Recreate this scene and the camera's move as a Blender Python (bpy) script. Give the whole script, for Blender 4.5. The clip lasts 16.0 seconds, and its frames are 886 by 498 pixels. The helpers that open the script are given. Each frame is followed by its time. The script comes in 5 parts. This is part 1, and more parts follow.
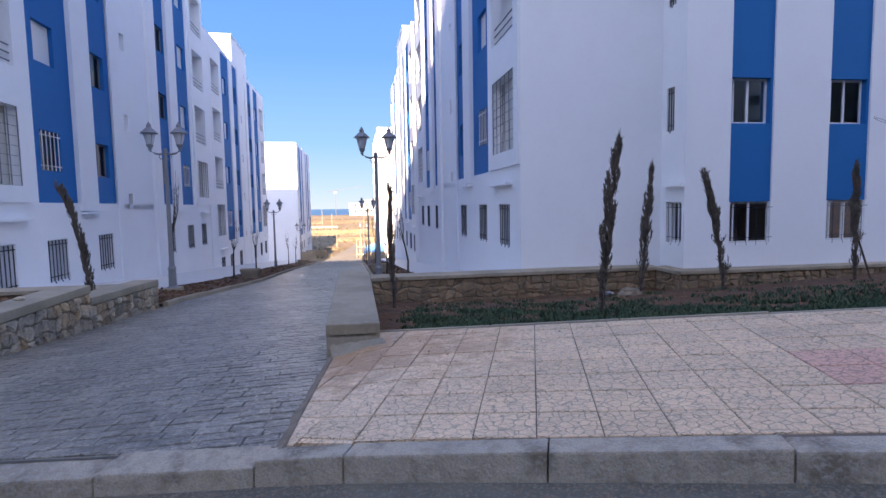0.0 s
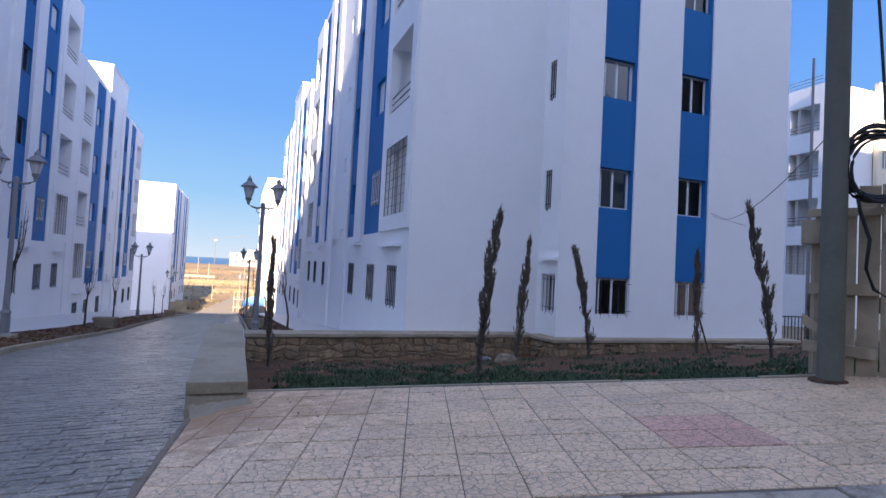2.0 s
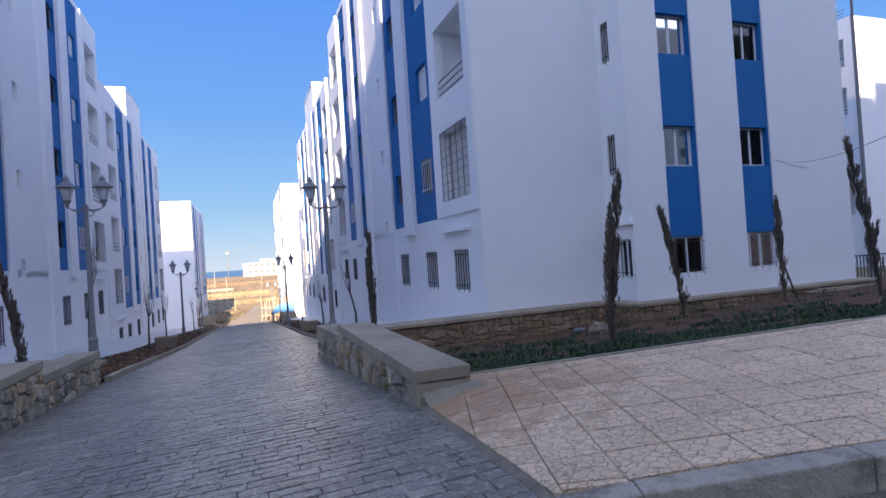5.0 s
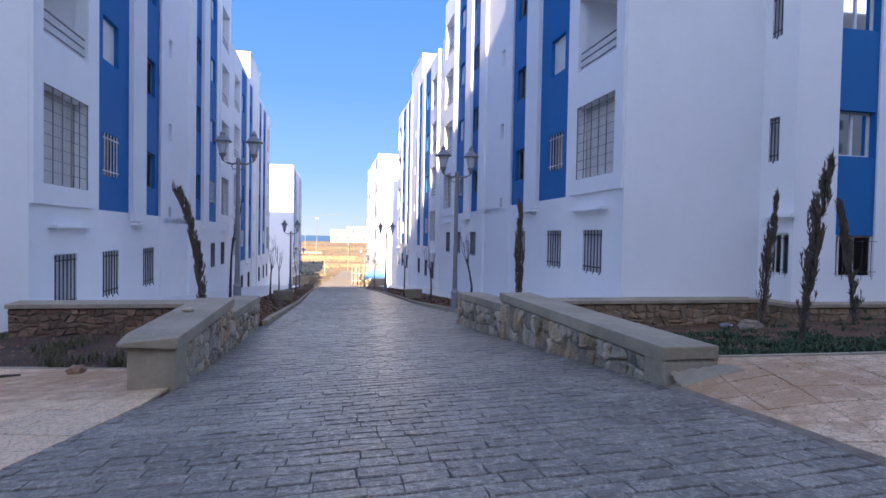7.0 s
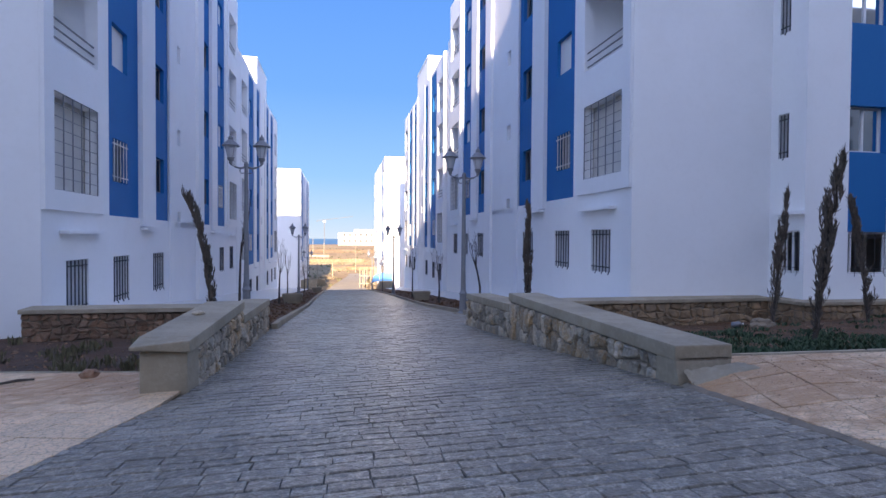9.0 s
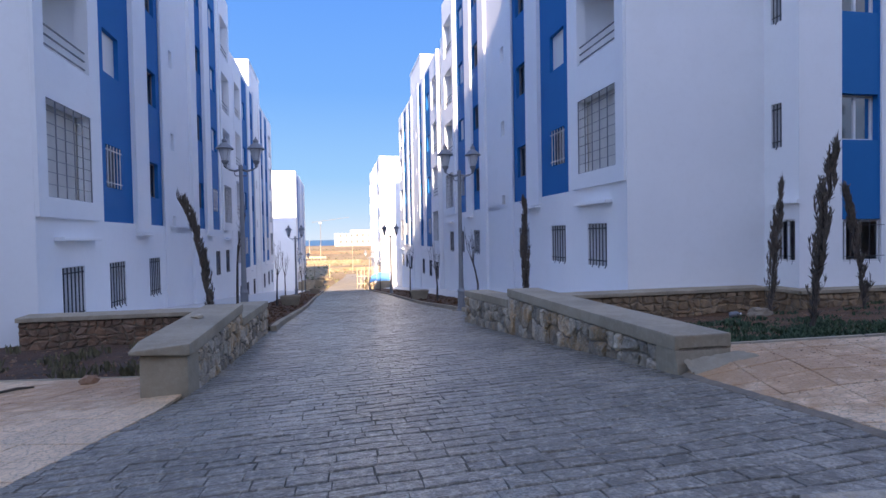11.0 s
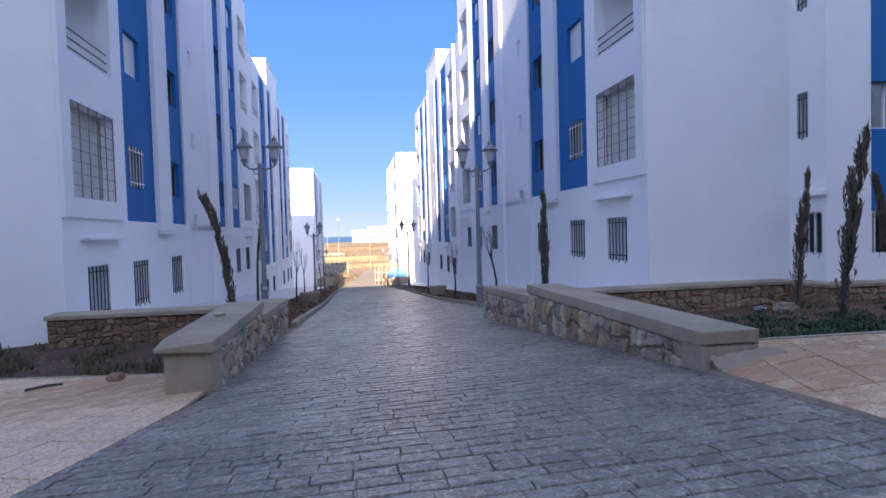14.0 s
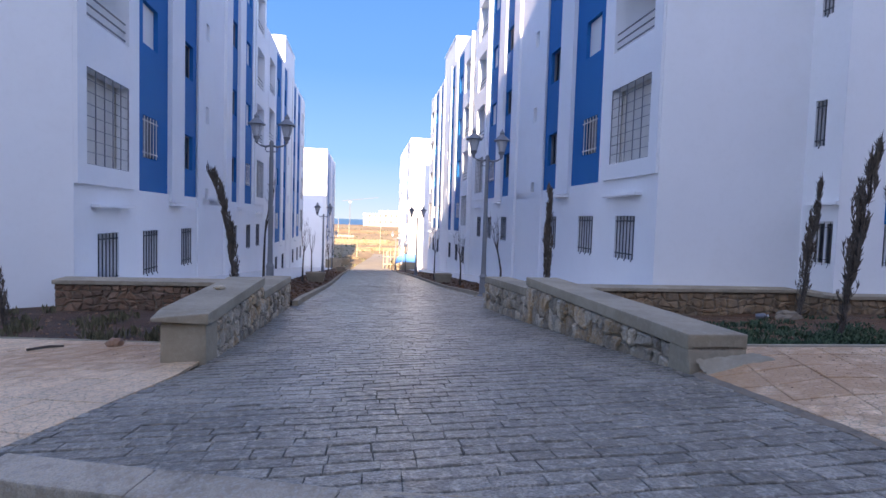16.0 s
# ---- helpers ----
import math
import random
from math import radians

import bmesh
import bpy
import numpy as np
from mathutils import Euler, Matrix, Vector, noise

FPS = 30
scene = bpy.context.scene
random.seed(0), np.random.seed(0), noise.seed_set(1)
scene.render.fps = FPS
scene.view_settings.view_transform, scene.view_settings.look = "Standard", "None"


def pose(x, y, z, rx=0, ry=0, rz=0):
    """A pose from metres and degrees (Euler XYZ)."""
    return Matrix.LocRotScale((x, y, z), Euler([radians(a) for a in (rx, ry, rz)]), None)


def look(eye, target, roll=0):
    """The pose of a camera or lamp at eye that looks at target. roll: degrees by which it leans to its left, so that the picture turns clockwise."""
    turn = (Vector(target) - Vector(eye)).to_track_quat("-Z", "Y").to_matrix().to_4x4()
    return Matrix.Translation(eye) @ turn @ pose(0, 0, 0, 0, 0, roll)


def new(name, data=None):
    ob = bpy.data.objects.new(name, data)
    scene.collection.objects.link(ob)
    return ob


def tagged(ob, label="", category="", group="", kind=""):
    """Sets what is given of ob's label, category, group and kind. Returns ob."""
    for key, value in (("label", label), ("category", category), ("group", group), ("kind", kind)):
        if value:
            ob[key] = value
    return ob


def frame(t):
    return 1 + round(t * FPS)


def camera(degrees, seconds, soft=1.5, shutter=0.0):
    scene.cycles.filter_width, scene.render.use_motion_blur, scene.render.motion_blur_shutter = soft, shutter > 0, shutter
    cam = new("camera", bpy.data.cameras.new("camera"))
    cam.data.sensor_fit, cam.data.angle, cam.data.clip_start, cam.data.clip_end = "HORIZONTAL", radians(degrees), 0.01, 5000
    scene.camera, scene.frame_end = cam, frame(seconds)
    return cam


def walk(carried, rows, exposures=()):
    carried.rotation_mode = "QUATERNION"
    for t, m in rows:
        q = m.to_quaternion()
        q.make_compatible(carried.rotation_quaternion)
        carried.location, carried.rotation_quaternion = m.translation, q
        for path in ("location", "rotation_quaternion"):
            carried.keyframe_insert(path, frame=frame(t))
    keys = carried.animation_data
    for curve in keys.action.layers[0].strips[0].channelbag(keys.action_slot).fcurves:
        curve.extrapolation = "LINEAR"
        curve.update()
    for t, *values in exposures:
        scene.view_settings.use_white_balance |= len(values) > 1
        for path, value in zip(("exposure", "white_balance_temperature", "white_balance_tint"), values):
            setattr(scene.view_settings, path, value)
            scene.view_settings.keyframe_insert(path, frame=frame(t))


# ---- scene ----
cam = camera(79.4, 16.0)

PATH = [
    (0, (3.192, 0.967, 1.66), (3.468, 2.941, 1.497), -1.0),
    (0.5, (3.192, 0.921, 1.67), (3.715, 2.85, 1.597), 2.9),
    (1, (3.213, 0.908, 1.673), (3.797, 2.82, 1.723), 6.0),
    (1.5, (3.21, 0.924, 1.659), (3.838, 2.822, 1.713), 5.3),
    (2, (3.226, 0.894, 1.668), (3.903, 2.775, 1.738), 3.0),
    (2.5, (3.198, 0.904, 1.658), (3.919, 2.768, 1.738), 0.9),
    (3, (2.968, 0.975, 1.659), (3.717, 2.828, 1.738), 0.7),
    (3.5, (2.658, 1.122, 1.633), (3.445, 2.959, 1.72), 1.6),
    (4, (2.328, 1.261, 1.601), (3.135, 3.088, 1.703), 1.6),
    (4.5, (2.027, 1.387, 1.578), (2.861, 3.201, 1.686), 0.9),
    (5, (1.625, 1.569, 1.54), (2.278, 3.46, 1.563), -3.7),
    (5.2, (1.447, 1.759, 1.503), (2.028, 3.673, 1.493), -3.4),
    (7.3, (0.328, 2.134, 1.42), (0.69, 4.1, 1.371), 1.1),
    (7.5, (0.334, 2.136, 1.417), (0.691, 4.103, 1.377), 1.1),
    (8, (0.329, 2.135, 1.415), (0.677, 4.104, 1.383), 1.3),
    (8.5, (0.341, 2.138, 1.411), (0.682, 4.108, 1.372), 1.6),
    (9, (0.34, 2.138, 1.411), (0.682, 4.108, 1.369), 0.4),
    (9.5, (0.345, 2.135, 1.413), (0.694, 4.104, 1.369), 0.5),
    (11.8, (0.326, 2.139, 1.389), (0.671, 4.109, 1.34), -1.9),
    (12, (0.347, 2.15, 1.399), (0.687, 4.12, 1.379), -2.1),
    (12.5, (0.324, 2.156, 1.391), (0.655, 4.128, 1.368), -2.8),
    (13, (0.327, 2.149, 1.389), (0.704, 4.113, 1.358), -2.4),
    (13.5, (0.332, 2.15, 1.392), (0.738, 4.108, 1.34), -2.4),
    (14, (0.313, 2.168, 1.403), (0.603, 4.146, 1.34), -1.6),
    (14.5, (0.327, 2.167, 1.388), (0.574, 4.15, 1.32), -2.6),
    (15, (0.338, 2.165, 1.388), (0.575, 4.149, 1.308), -2.1),
    (15.5, (0.367, 2.156, 1.394), (0.598, 4.14, 1.3), -0.2),
    (16, (0.428, 2.118, 1.4), (0.681, 4.099, 1.292), 1.8),
]
walk(cam, [(t, look(eye, target, roll)) for t, eye, target, roll in PATH], exposures=[(0, 2.73, 7380, 22), (0.5, 2.75, 7400, 22), (1.5, 2.54, 7200, 20), (3, 2.53, 7200, 20), (5, 2.46, 7150, 20), (7.5, 2.66, 7150, 20), (9, 2.58, 7100, 20), (12.5, 2.56, 7050, 20), (16, 2.70, 7250, 21)])

# ---------------------------------------------------------------- light
world = bpy.data.worlds.new("sky")
scene.world = world
world.use_nodes = True
wn, wl = world.node_tree.nodes, world.node_tree.links
sky = wn.new("ShaderNodeTexSky")
sky.sky_type = "NISHITA"
sky.sun_disc = False
SUN_EL, SUN_AZ = 20.0, 3.0            # height, and turn of the light's way from +y towards +x
sky.sun_elevation = radians(SUN_EL)
sky.sun_rotation = radians(180.0 + SUN_AZ)
sky.air_density, sky.dust_density, sky.ozone_density = 0.5, 0.0, 3.0
tone = wn.new("ShaderNodeHueSaturation")
tone.inputs["Saturation"].default_value = 0.72
wl.new(sky.outputs[0], tone.inputs["Color"])
wl.new(tone.outputs[0], wn["Background"].inputs[0])
wn["Background"].inputs[1].default_value = 0.15
sun = new("sun", bpy.data.lights.new("sun", "SUN"))
sun.data.energy, sun.data.angle, sun.data.color = 2.7, radians(0.5), (1.0, 0.87, 0.70)
_w = Vector((math.sin(radians(SUN_AZ)) * math.cos(radians(SUN_EL)), math.cos(radians(SUN_AZ)) * math.cos(radians(SUN_EL)), -math.sin(radians(SUN_EL))))
sun.matrix_world = look((0, 0, 60), Vector((0, 0, 60)) + _w)


# ---------------------------------------------------------------- materials
def mat(name, color, rough=0.8, metal=0.0, spots=(), bump=(), rand=0.0, spec=0.5):
    """spots: (scale, amount, colour, low, high) noise stains; bump: (scale, strength, distance) relief; rand: shade by piece."""
    m = bpy.data.materials.new(name)
    m.use_nodes = True
    n, l = m.node_tree.nodes, m.node_tree.links
    p = n["Principled BSDF"]
    p.inputs["Roughness"].default_value = rough
    p.inputs["Metallic"].default_value = metal
    p.inputs["Specular IOR Level"].default_value = spec
    tc = n.new("ShaderNodeNewGeometry")
    col = n.new("ShaderNodeRGB")
    col.outputs[0].default_value = (*color, 1)
    out = col.outputs[0]
    for scale, amount, c2, lo, hi in spots:
        t = n.new("ShaderNodeTexNoise")
        t.inputs["Scale"].default_value, t.inputs["Detail"].default_value = scale, 5
        l.new(tc.outputs["Position"], t.inputs["Vector"])
        r = n.new("ShaderNodeMapRange")
        r.inputs[1].default_value, r.inputs[2].default_value = lo, hi
        r.inputs[4].default_value = amount
        l.new(t.outputs[0], r.inputs[0])
        mx = n.new("ShaderNodeMix")
        mx.data_type = "RGBA"
        mx.inputs[7].default_value = (*c2, 1)
        l.new(r.outputs[0], mx.inputs[0])
        l.new(out, mx.inputs[6])
        out = mx.outputs[2]
    if rand:
        oi = n.new("ShaderNodeObjectInfo")
        isl = n.new("ShaderNodeNewGeometry")
        ad = n.new("ShaderNodeMath")
        ad.operation = "ADD"
        l.new(oi.outputs["Random"], ad.inputs[0])
        l.new(isl.outputs["Random Per Island"], ad.inputs[1])
        fr = n.new("ShaderNodeMath")
        fr.operation = "FRACT"
        l.new(ad.outputs[0], fr.inputs[0])
        r = n.new("ShaderNodeMapRange")
        r.inputs[3].default_value, r.inputs[4].default_value = 1 - rand, 1 + rand
        l.new(fr.outputs[0], r.inputs[0])
        hs = n.new("ShaderNodeHueSaturation")
        l.new(r.outputs[0], hs.inputs["Value"])
        l.new(out, hs.inputs["Color"])
        out = hs.outputs[0]
    l.new(out, p.inputs["Base Color"])
    last = None
    for scale, strength, dist in bump:
        t = n.new("ShaderNodeTexNoise")
        t.inputs["Scale"].default_value, t.inputs["Detail"].default_value = scale, 6
        l.new(tc.outputs["Position"], t.inputs["Vector"])
        b = n.new("ShaderNodeBump")
        b.inputs["Strength"].default_value, b.inputs["Distance"].default_value = strength, dist
        l.new(t.outputs[0], b.inputs["Height"])
        if last:
            l.new(last, b.inputs["Normal"])
        last = b.outputs[0]
    if last:
        l.new(last, p.inputs["Normal"])
    return m


M = {}
M["white"] = mat("white_render", (0.87, 0.87, 0.865), 0.85, spots=((0.25, 0.45, (0.76, 0.76, 0.76), 0.42, 0.75), (1.6, 0.25, (0.79, 0.78, 0.76), 0.5, 0.75), (9, 0.2, (0.75, 0.75, 0.73), 0.5, 0.8)), bump=((60, 0.15, 0.004), (1.2, 0.15, 0.03)))
M["cream"] = mat("cream_render", (0.78, 0.70, 0.55), 0.85, spots=((0.4, 0.3, (0.70, 0.62, 0.48), 0.45, 0.75),), bump=((60, 0.15, 0.004),))
M["blue"] = mat("blue_paint", (0.002, 0.142, 0.375), 0.7, spots=((0.5, 0.4, (0.003, 0.165, 0.43), 0.4, 0.7), (14, 0.3, (0.002, 0.122, 0.33), 0.5, 0.8)), bump=((60, 0.15, 0.004),), spec=0.2)
M["concrete"] = mat("cement_coping", (0.385, 0.315, 0.221), 0.9, spots=((1.2, 0.8, (0.260, 0.215, 0.149), 0.44, 0.60), (5, 0.6, (0.302, 0.240, 0.158), 0.48, 0.64), (22, 0.3, (0.45, 0.38, 0.275), 0.48, 0.64), (80, 0.25, (0.28, 0.23, 0.16), 0.48, 0.62)), bump=((25, 0.5, 0.010), (90, 0.4, 0.004)))
M["kerb"] = mat("kerb_concrete", (0.50, 0.415, 0.305), 0.9, spots=((1.1, 0.7, (0.32, 0.265, 0.195), 0.46, 0.62), (3.5, 0.8, (0.17, 0.135, 0.095), 0.55, 0.67), (12, 0.4, (0.25, 0.19, 0.125), 0.48, 0.62), (45, 0.6, (0.46, 0.41, 0.34), 0.48, 0.62), (110, 0.35, (0.22, 0.19, 0.15), 0.48, 0.6)), bump=((14, 0.9, 0.02), (60, 0.8, 0.008)))
M["stone"] = mat("rubble_stone", (0.40, 0.32, 0.225), 0.9, spots=((6, 0.7, (0.28, 0.245, 0.195), 0.44, 0.6), (1.9, 0.8, (0.44, 0.27, 0.125), 0.52, 0.64), (14, 0.6, (0.22, 0.18, 0.13), 0.5, 0.64), (40, 0.6, (0.52, 0.45, 0.35), 0.5, 0.65)), bump=((12, 0.8, 0.03), (60, 0.6, 0.01)), rand=0.4)
M["stone_dark"] = mat("ochre_rubble", (0.31, 0.21, 0.12), 0.95, spots=((6, 0.7, (0.17, 0.13, 0.095), 0.4, 0.65), (2.1, 0.6, (0.29, 0.16, 0.08), 0.5, 0.72), (40, 0.4, (0.25, 0.19, 0.135), 0.52, 0.75)), bump=((12, 0.8, 0.03), (60, 0.6, 0.01)), rand=0.3)
M["stone_red"] = mat("red_brown_rubble", (0.23, 0.135, 0.085), 0.95, spots=((6, 0.7, (0.16, 0.11, 0.08), 0.44, 0.6), (2.1, 0.6, (0.27, 0.135, 0.07), 0.5, 0.66), (40, 0.5, (0.30, 0.21, 0.14), 0.5, 0.66)), bump=((12, 0.9, 0.03), (60, 0.7, 0.01)), rand=0.3)
M["mortar"] = mat("mortar", (0.225, 0.175, 0.125), 0.95, spots=((5, 0.6, (0.30, 0.245, 0.18), 0.4, 0.7), (14, 0.5, (0.14, 0.105, 0.075), 0.5, 0.66)), bump=((25, 0.8, 0.02),))
M["mortar_pale"] = mat("pale_mortar", (0.36, 0.31, 0.25), 0.95, spots=((6, 0.6, (0.24, 0.20, 0.155), 0.45, 0.65), (30, 0.5, (0.45, 0.40, 0.33), 0.5, 0.65)), bump=((25, 0.9, 0.02), (80, 0.6, 0.006)))
M["sett"] = mat("stamped_sett", (0.25, 0.218, 0.17), 0.34, spots=((0.5, 0.8, (0.150, 0.132, 0.105), 0.44, 0.58), (1.7, 0.8, (0.40, 0.355, 0.285), 0.50, 0.64), (7, 0.7, (0.191, 0.167, 0.131), 0.47, 0.60), (24, 0.75, (0.47, 0.415, 0.335), 0.49, 0.61), (70, 0.7, (0.148, 0.130, 0.104), 0.47, 0.58)), bump=((14, 1.0, 0.025), (55, 0.9, 0.010)), rand=0.16, spec=0.45)
M["joint"] = mat("dark_joint", (0.085, 0.077, 0.06), 0.85, spots=((3, 0.6, (0.170, 0.153, 0.119), 0.45, 0.7),), bump=((60, 0.5, 0.006),))
M["asphalt"] = mat("asphalt", (0.170, 0.155, 0.117), 0.9, spots=((1.3, 0.7, (0.124, 0.112, 0.086), 0.45, 0.62), (6, 0.6, (0.227, 0.205, 0.153), 0.5, 0.64), (60, 0.8, (0.288, 0.260, 0.198), 0.5, 0.64)), bump=((120, 0.9, 0.01), (30, 0.5, 0.015)))
M["dusty"] = mat("dusty_asphalt", (0.30, 0.255, 0.20), 0.95, spots=((0.3, 0.6, (0.38, 0.31, 0.22), 0.45, 0.62), (2.2, 0.5, (0.22, 0.19, 0.155), 0.5, 0.66)), bump=((30, 0.5, 0.015),))
M["bed"] = mat("tile_bed", (0.19, 0.138, 0.10), 0.95, spots=((6, 0.6, (0.14, 0.12, 0.105), 0.45, 0.7),), bump=((60, 0.5, 0.006),))
M["soil"] = mat("red_soil", (0.137, 0.057, 0.020), 0.98, spots=((1.1, 0.7, (0.063, 0.037, 0.020), 0.42, 0.6), (9, 0.7, (0.158, 0.085, 0.039), 0.48, 0.64), (40, 0.6, (0.047, 0.028, 0.015), 0.48, 0.62)), bump=((7, 0.9, 0.06), (45, 0.8, 0.02)))
M["soil_dark"] = mat("dark_brown_soil", (0.105, 0.05, 0.028), 0.98, spots=((1.3, 0.7, (0.045, 0.032, 0.022), 0.42, 0.6), (9, 0.7, (0.11, 0.07, 0.042), 0.5, 0.66), (40, 0.6, (0.035, 0.025, 0.017), 0.48, 0.62)), bump=((7, 0.9, 0.06), (45, 0.8, 0.02)))
M["sand"] = mat("dry_sand", (0.33, 0.225, 0.115), 0.97, spots=((0.035, 0.8, (0.25, 0.15, 0.07), 0.44, 0.58), (0.25, 0.8, (0.38, 0.27, 0.15), 0.48, 0.62), (0.9, 0.8, (0.17, 0.12, 0.07), 0.50, 0.64), (3.0, 0.6, (0.22, 0.15, 0.08), 0.5, 0.65)), bump=((0.5, 0.6, 0.3), (5, 0.5, 0.05)))
M["metal"] = mat("grey_lamp_iron", (0.22, 0.225, 0.235), 0.5, 0.2, spots=((20, 0.4, (0.28, 0.28, 0.28), 0.45, 0.7),), bump=((80, 0.2, 0.003),))
M["iron"] = mat("dark_iron", (0.06, 0.062, 0.07), 0.5, 0.3)
M["bar"] = mat("grey_bar", (0.20, 0.205, 0.22), 0.5, 0.2)
M["alu"] = mat("white_aluminium", (0.72, 0.72, 0.71), 0.4)
M["shutter"] = mat("white_shutter", (0.74, 0.74, 0.72), 0.55, bump=((3, 0.1, 0.01),))
M["tiles"] = mat("balcony_tile", (0.62, 0.60, 0.56), 0.6, spots=((3, 0.5, (0.54, 0.52, 0.48), 0.4, 0.7),))
M["frost"] = mat("lamp_opal", (0.55, 0.56, 0.58), 0.3)
M["bark"] = mat("bark", (0.085, 0.066, 0.052), 0.95, spots=((14, 0.6, (0.05, 0.04, 0.032), 0.4, 0.7),), bump=((50, 0.8, 0.01),))
M["cypress"] = mat("dry_cypress", (0.15, 0.118, 0.095), 0.95, spots=((5, 0.7, (0.20, 0.15, 0.115), 0.45, 0.65), (2.2, 0.5, (0.085, 0.082, 0.055), 0.45, 0.7)), rand=0.3)
M["weed"] = mat("green_weed", (0.042, 0.078, 0.036), 0.8, spots=((1.6, 0.7, (0.05, 0.075, 0.028), 0.45, 0.65),), rand=0.35)
M["dryweed"] = mat("dry_weed", (0.13, 0.115, 0.06), 0.9, rand=0.3)
M["wood"] = mat("raw_plank", (0.44, 0.35, 0.235), 0.85, spots=((5, 0.6, (0.22, 0.17, 0.115), 0.42, 0.68), (0.9, 0.4, (0.36, 0.29, 0.2), 0.45, 0.7)), bump=((40, 0.5, 0.006),), rand=0.15)
M["pole"] = mat("weathered_pole", (0.15, 0.15, 0.12), 0.9, spots=((3, 0.8, (0.11, 0.115, 0.085), 0.42, 0.68), (22, 0.5, (0.18, 0.165, 0.135), 0.5, 0.75)), bump=((30, 0.6, 0.008),))
M["cable"] = mat("black_cable", (0.012, 0.012, 0.013), 0.5)
M["sea"] = mat("sea", (0.035, 0.11, 0.22), 0.35, spots=((0.002, 0.6, (0.05, 0.14, 0.27), 0.4, 0.6),), bump=((0.2, 0.4, 0.3),))
M["plate"] = mat("blue_sheet", (0.10, 0.34, 0.78), 0.6, spots=((1.0, 0.4, (0.14, 0.40, 0.82), 0.4, 0.7),))
M["pale"] = mat("pale_stone", (0.27, 0.205, 0.135), 0.9, spots=((8, 0.6, (0.19, 0.165, 0.14), 0.4, 0.7),), bump=((15, 0.7, 0.02),))
M["yellow"] = mat("pale_terrace", (0.22, 0.165, 0.095), 0.95, spots=((0.3, 0.8, (0.20, 0.14, 0.075), 0.44, 0.6), (1.5, 0.6, (0.36, 0.28, 0.17), 0.48, 0.64)), bump=((2, 0.5, 0.1),))
# grey held low so the added rows behind the viewer bounce little light
M["plaster"] = mat("dull_grey_render", (0.42, 0.39, 0.35), 0.9, spots=((0.3, 0.6, (0.33, 0.30, 0.27), 0.4, 0.7),))
M["room"] = mat("room_plaster", (0.55, 0.53, 0.50), 0.9, spots=((2, 0.4, (0.45, 0.43, 0.4), 0.4, 0.7),))


def glass():
    m = bpy.data.materials.new("window_glass")
    m.use_nodes = True
    n, l = m.node_tree.nodes, m.node_tree.links
    for x in list(n):
        if x.type != "OUTPUT_MATERIAL":
            n.remove(x)
    o = next(x for x in n if x.type == "OUTPUT_MATERIAL")
    tr, gl, fr, mx = n.new("ShaderNodeBsdfTransparent"), n.new("ShaderNodeBsdfGlossy"), n.new("ShaderNodeFresnel"), n.new("ShaderNodeMixShader")
    tr.inputs[0].default_value = (0.55, 0.6, 0.62, 1)
    gl.inputs["Roughness"].default_value = 0.03
    fr.inputs[0].default_value = 1.55
    l.new(fr.outputs[0], mx.inputs[0])
    l.new(tr.outputs[0], mx.inputs[1])
    l.new(gl.outputs[0], mx.inputs[2])
    l.new(mx.outputs[0], o.inputs[0])
    return m


M["glass"] = glass()


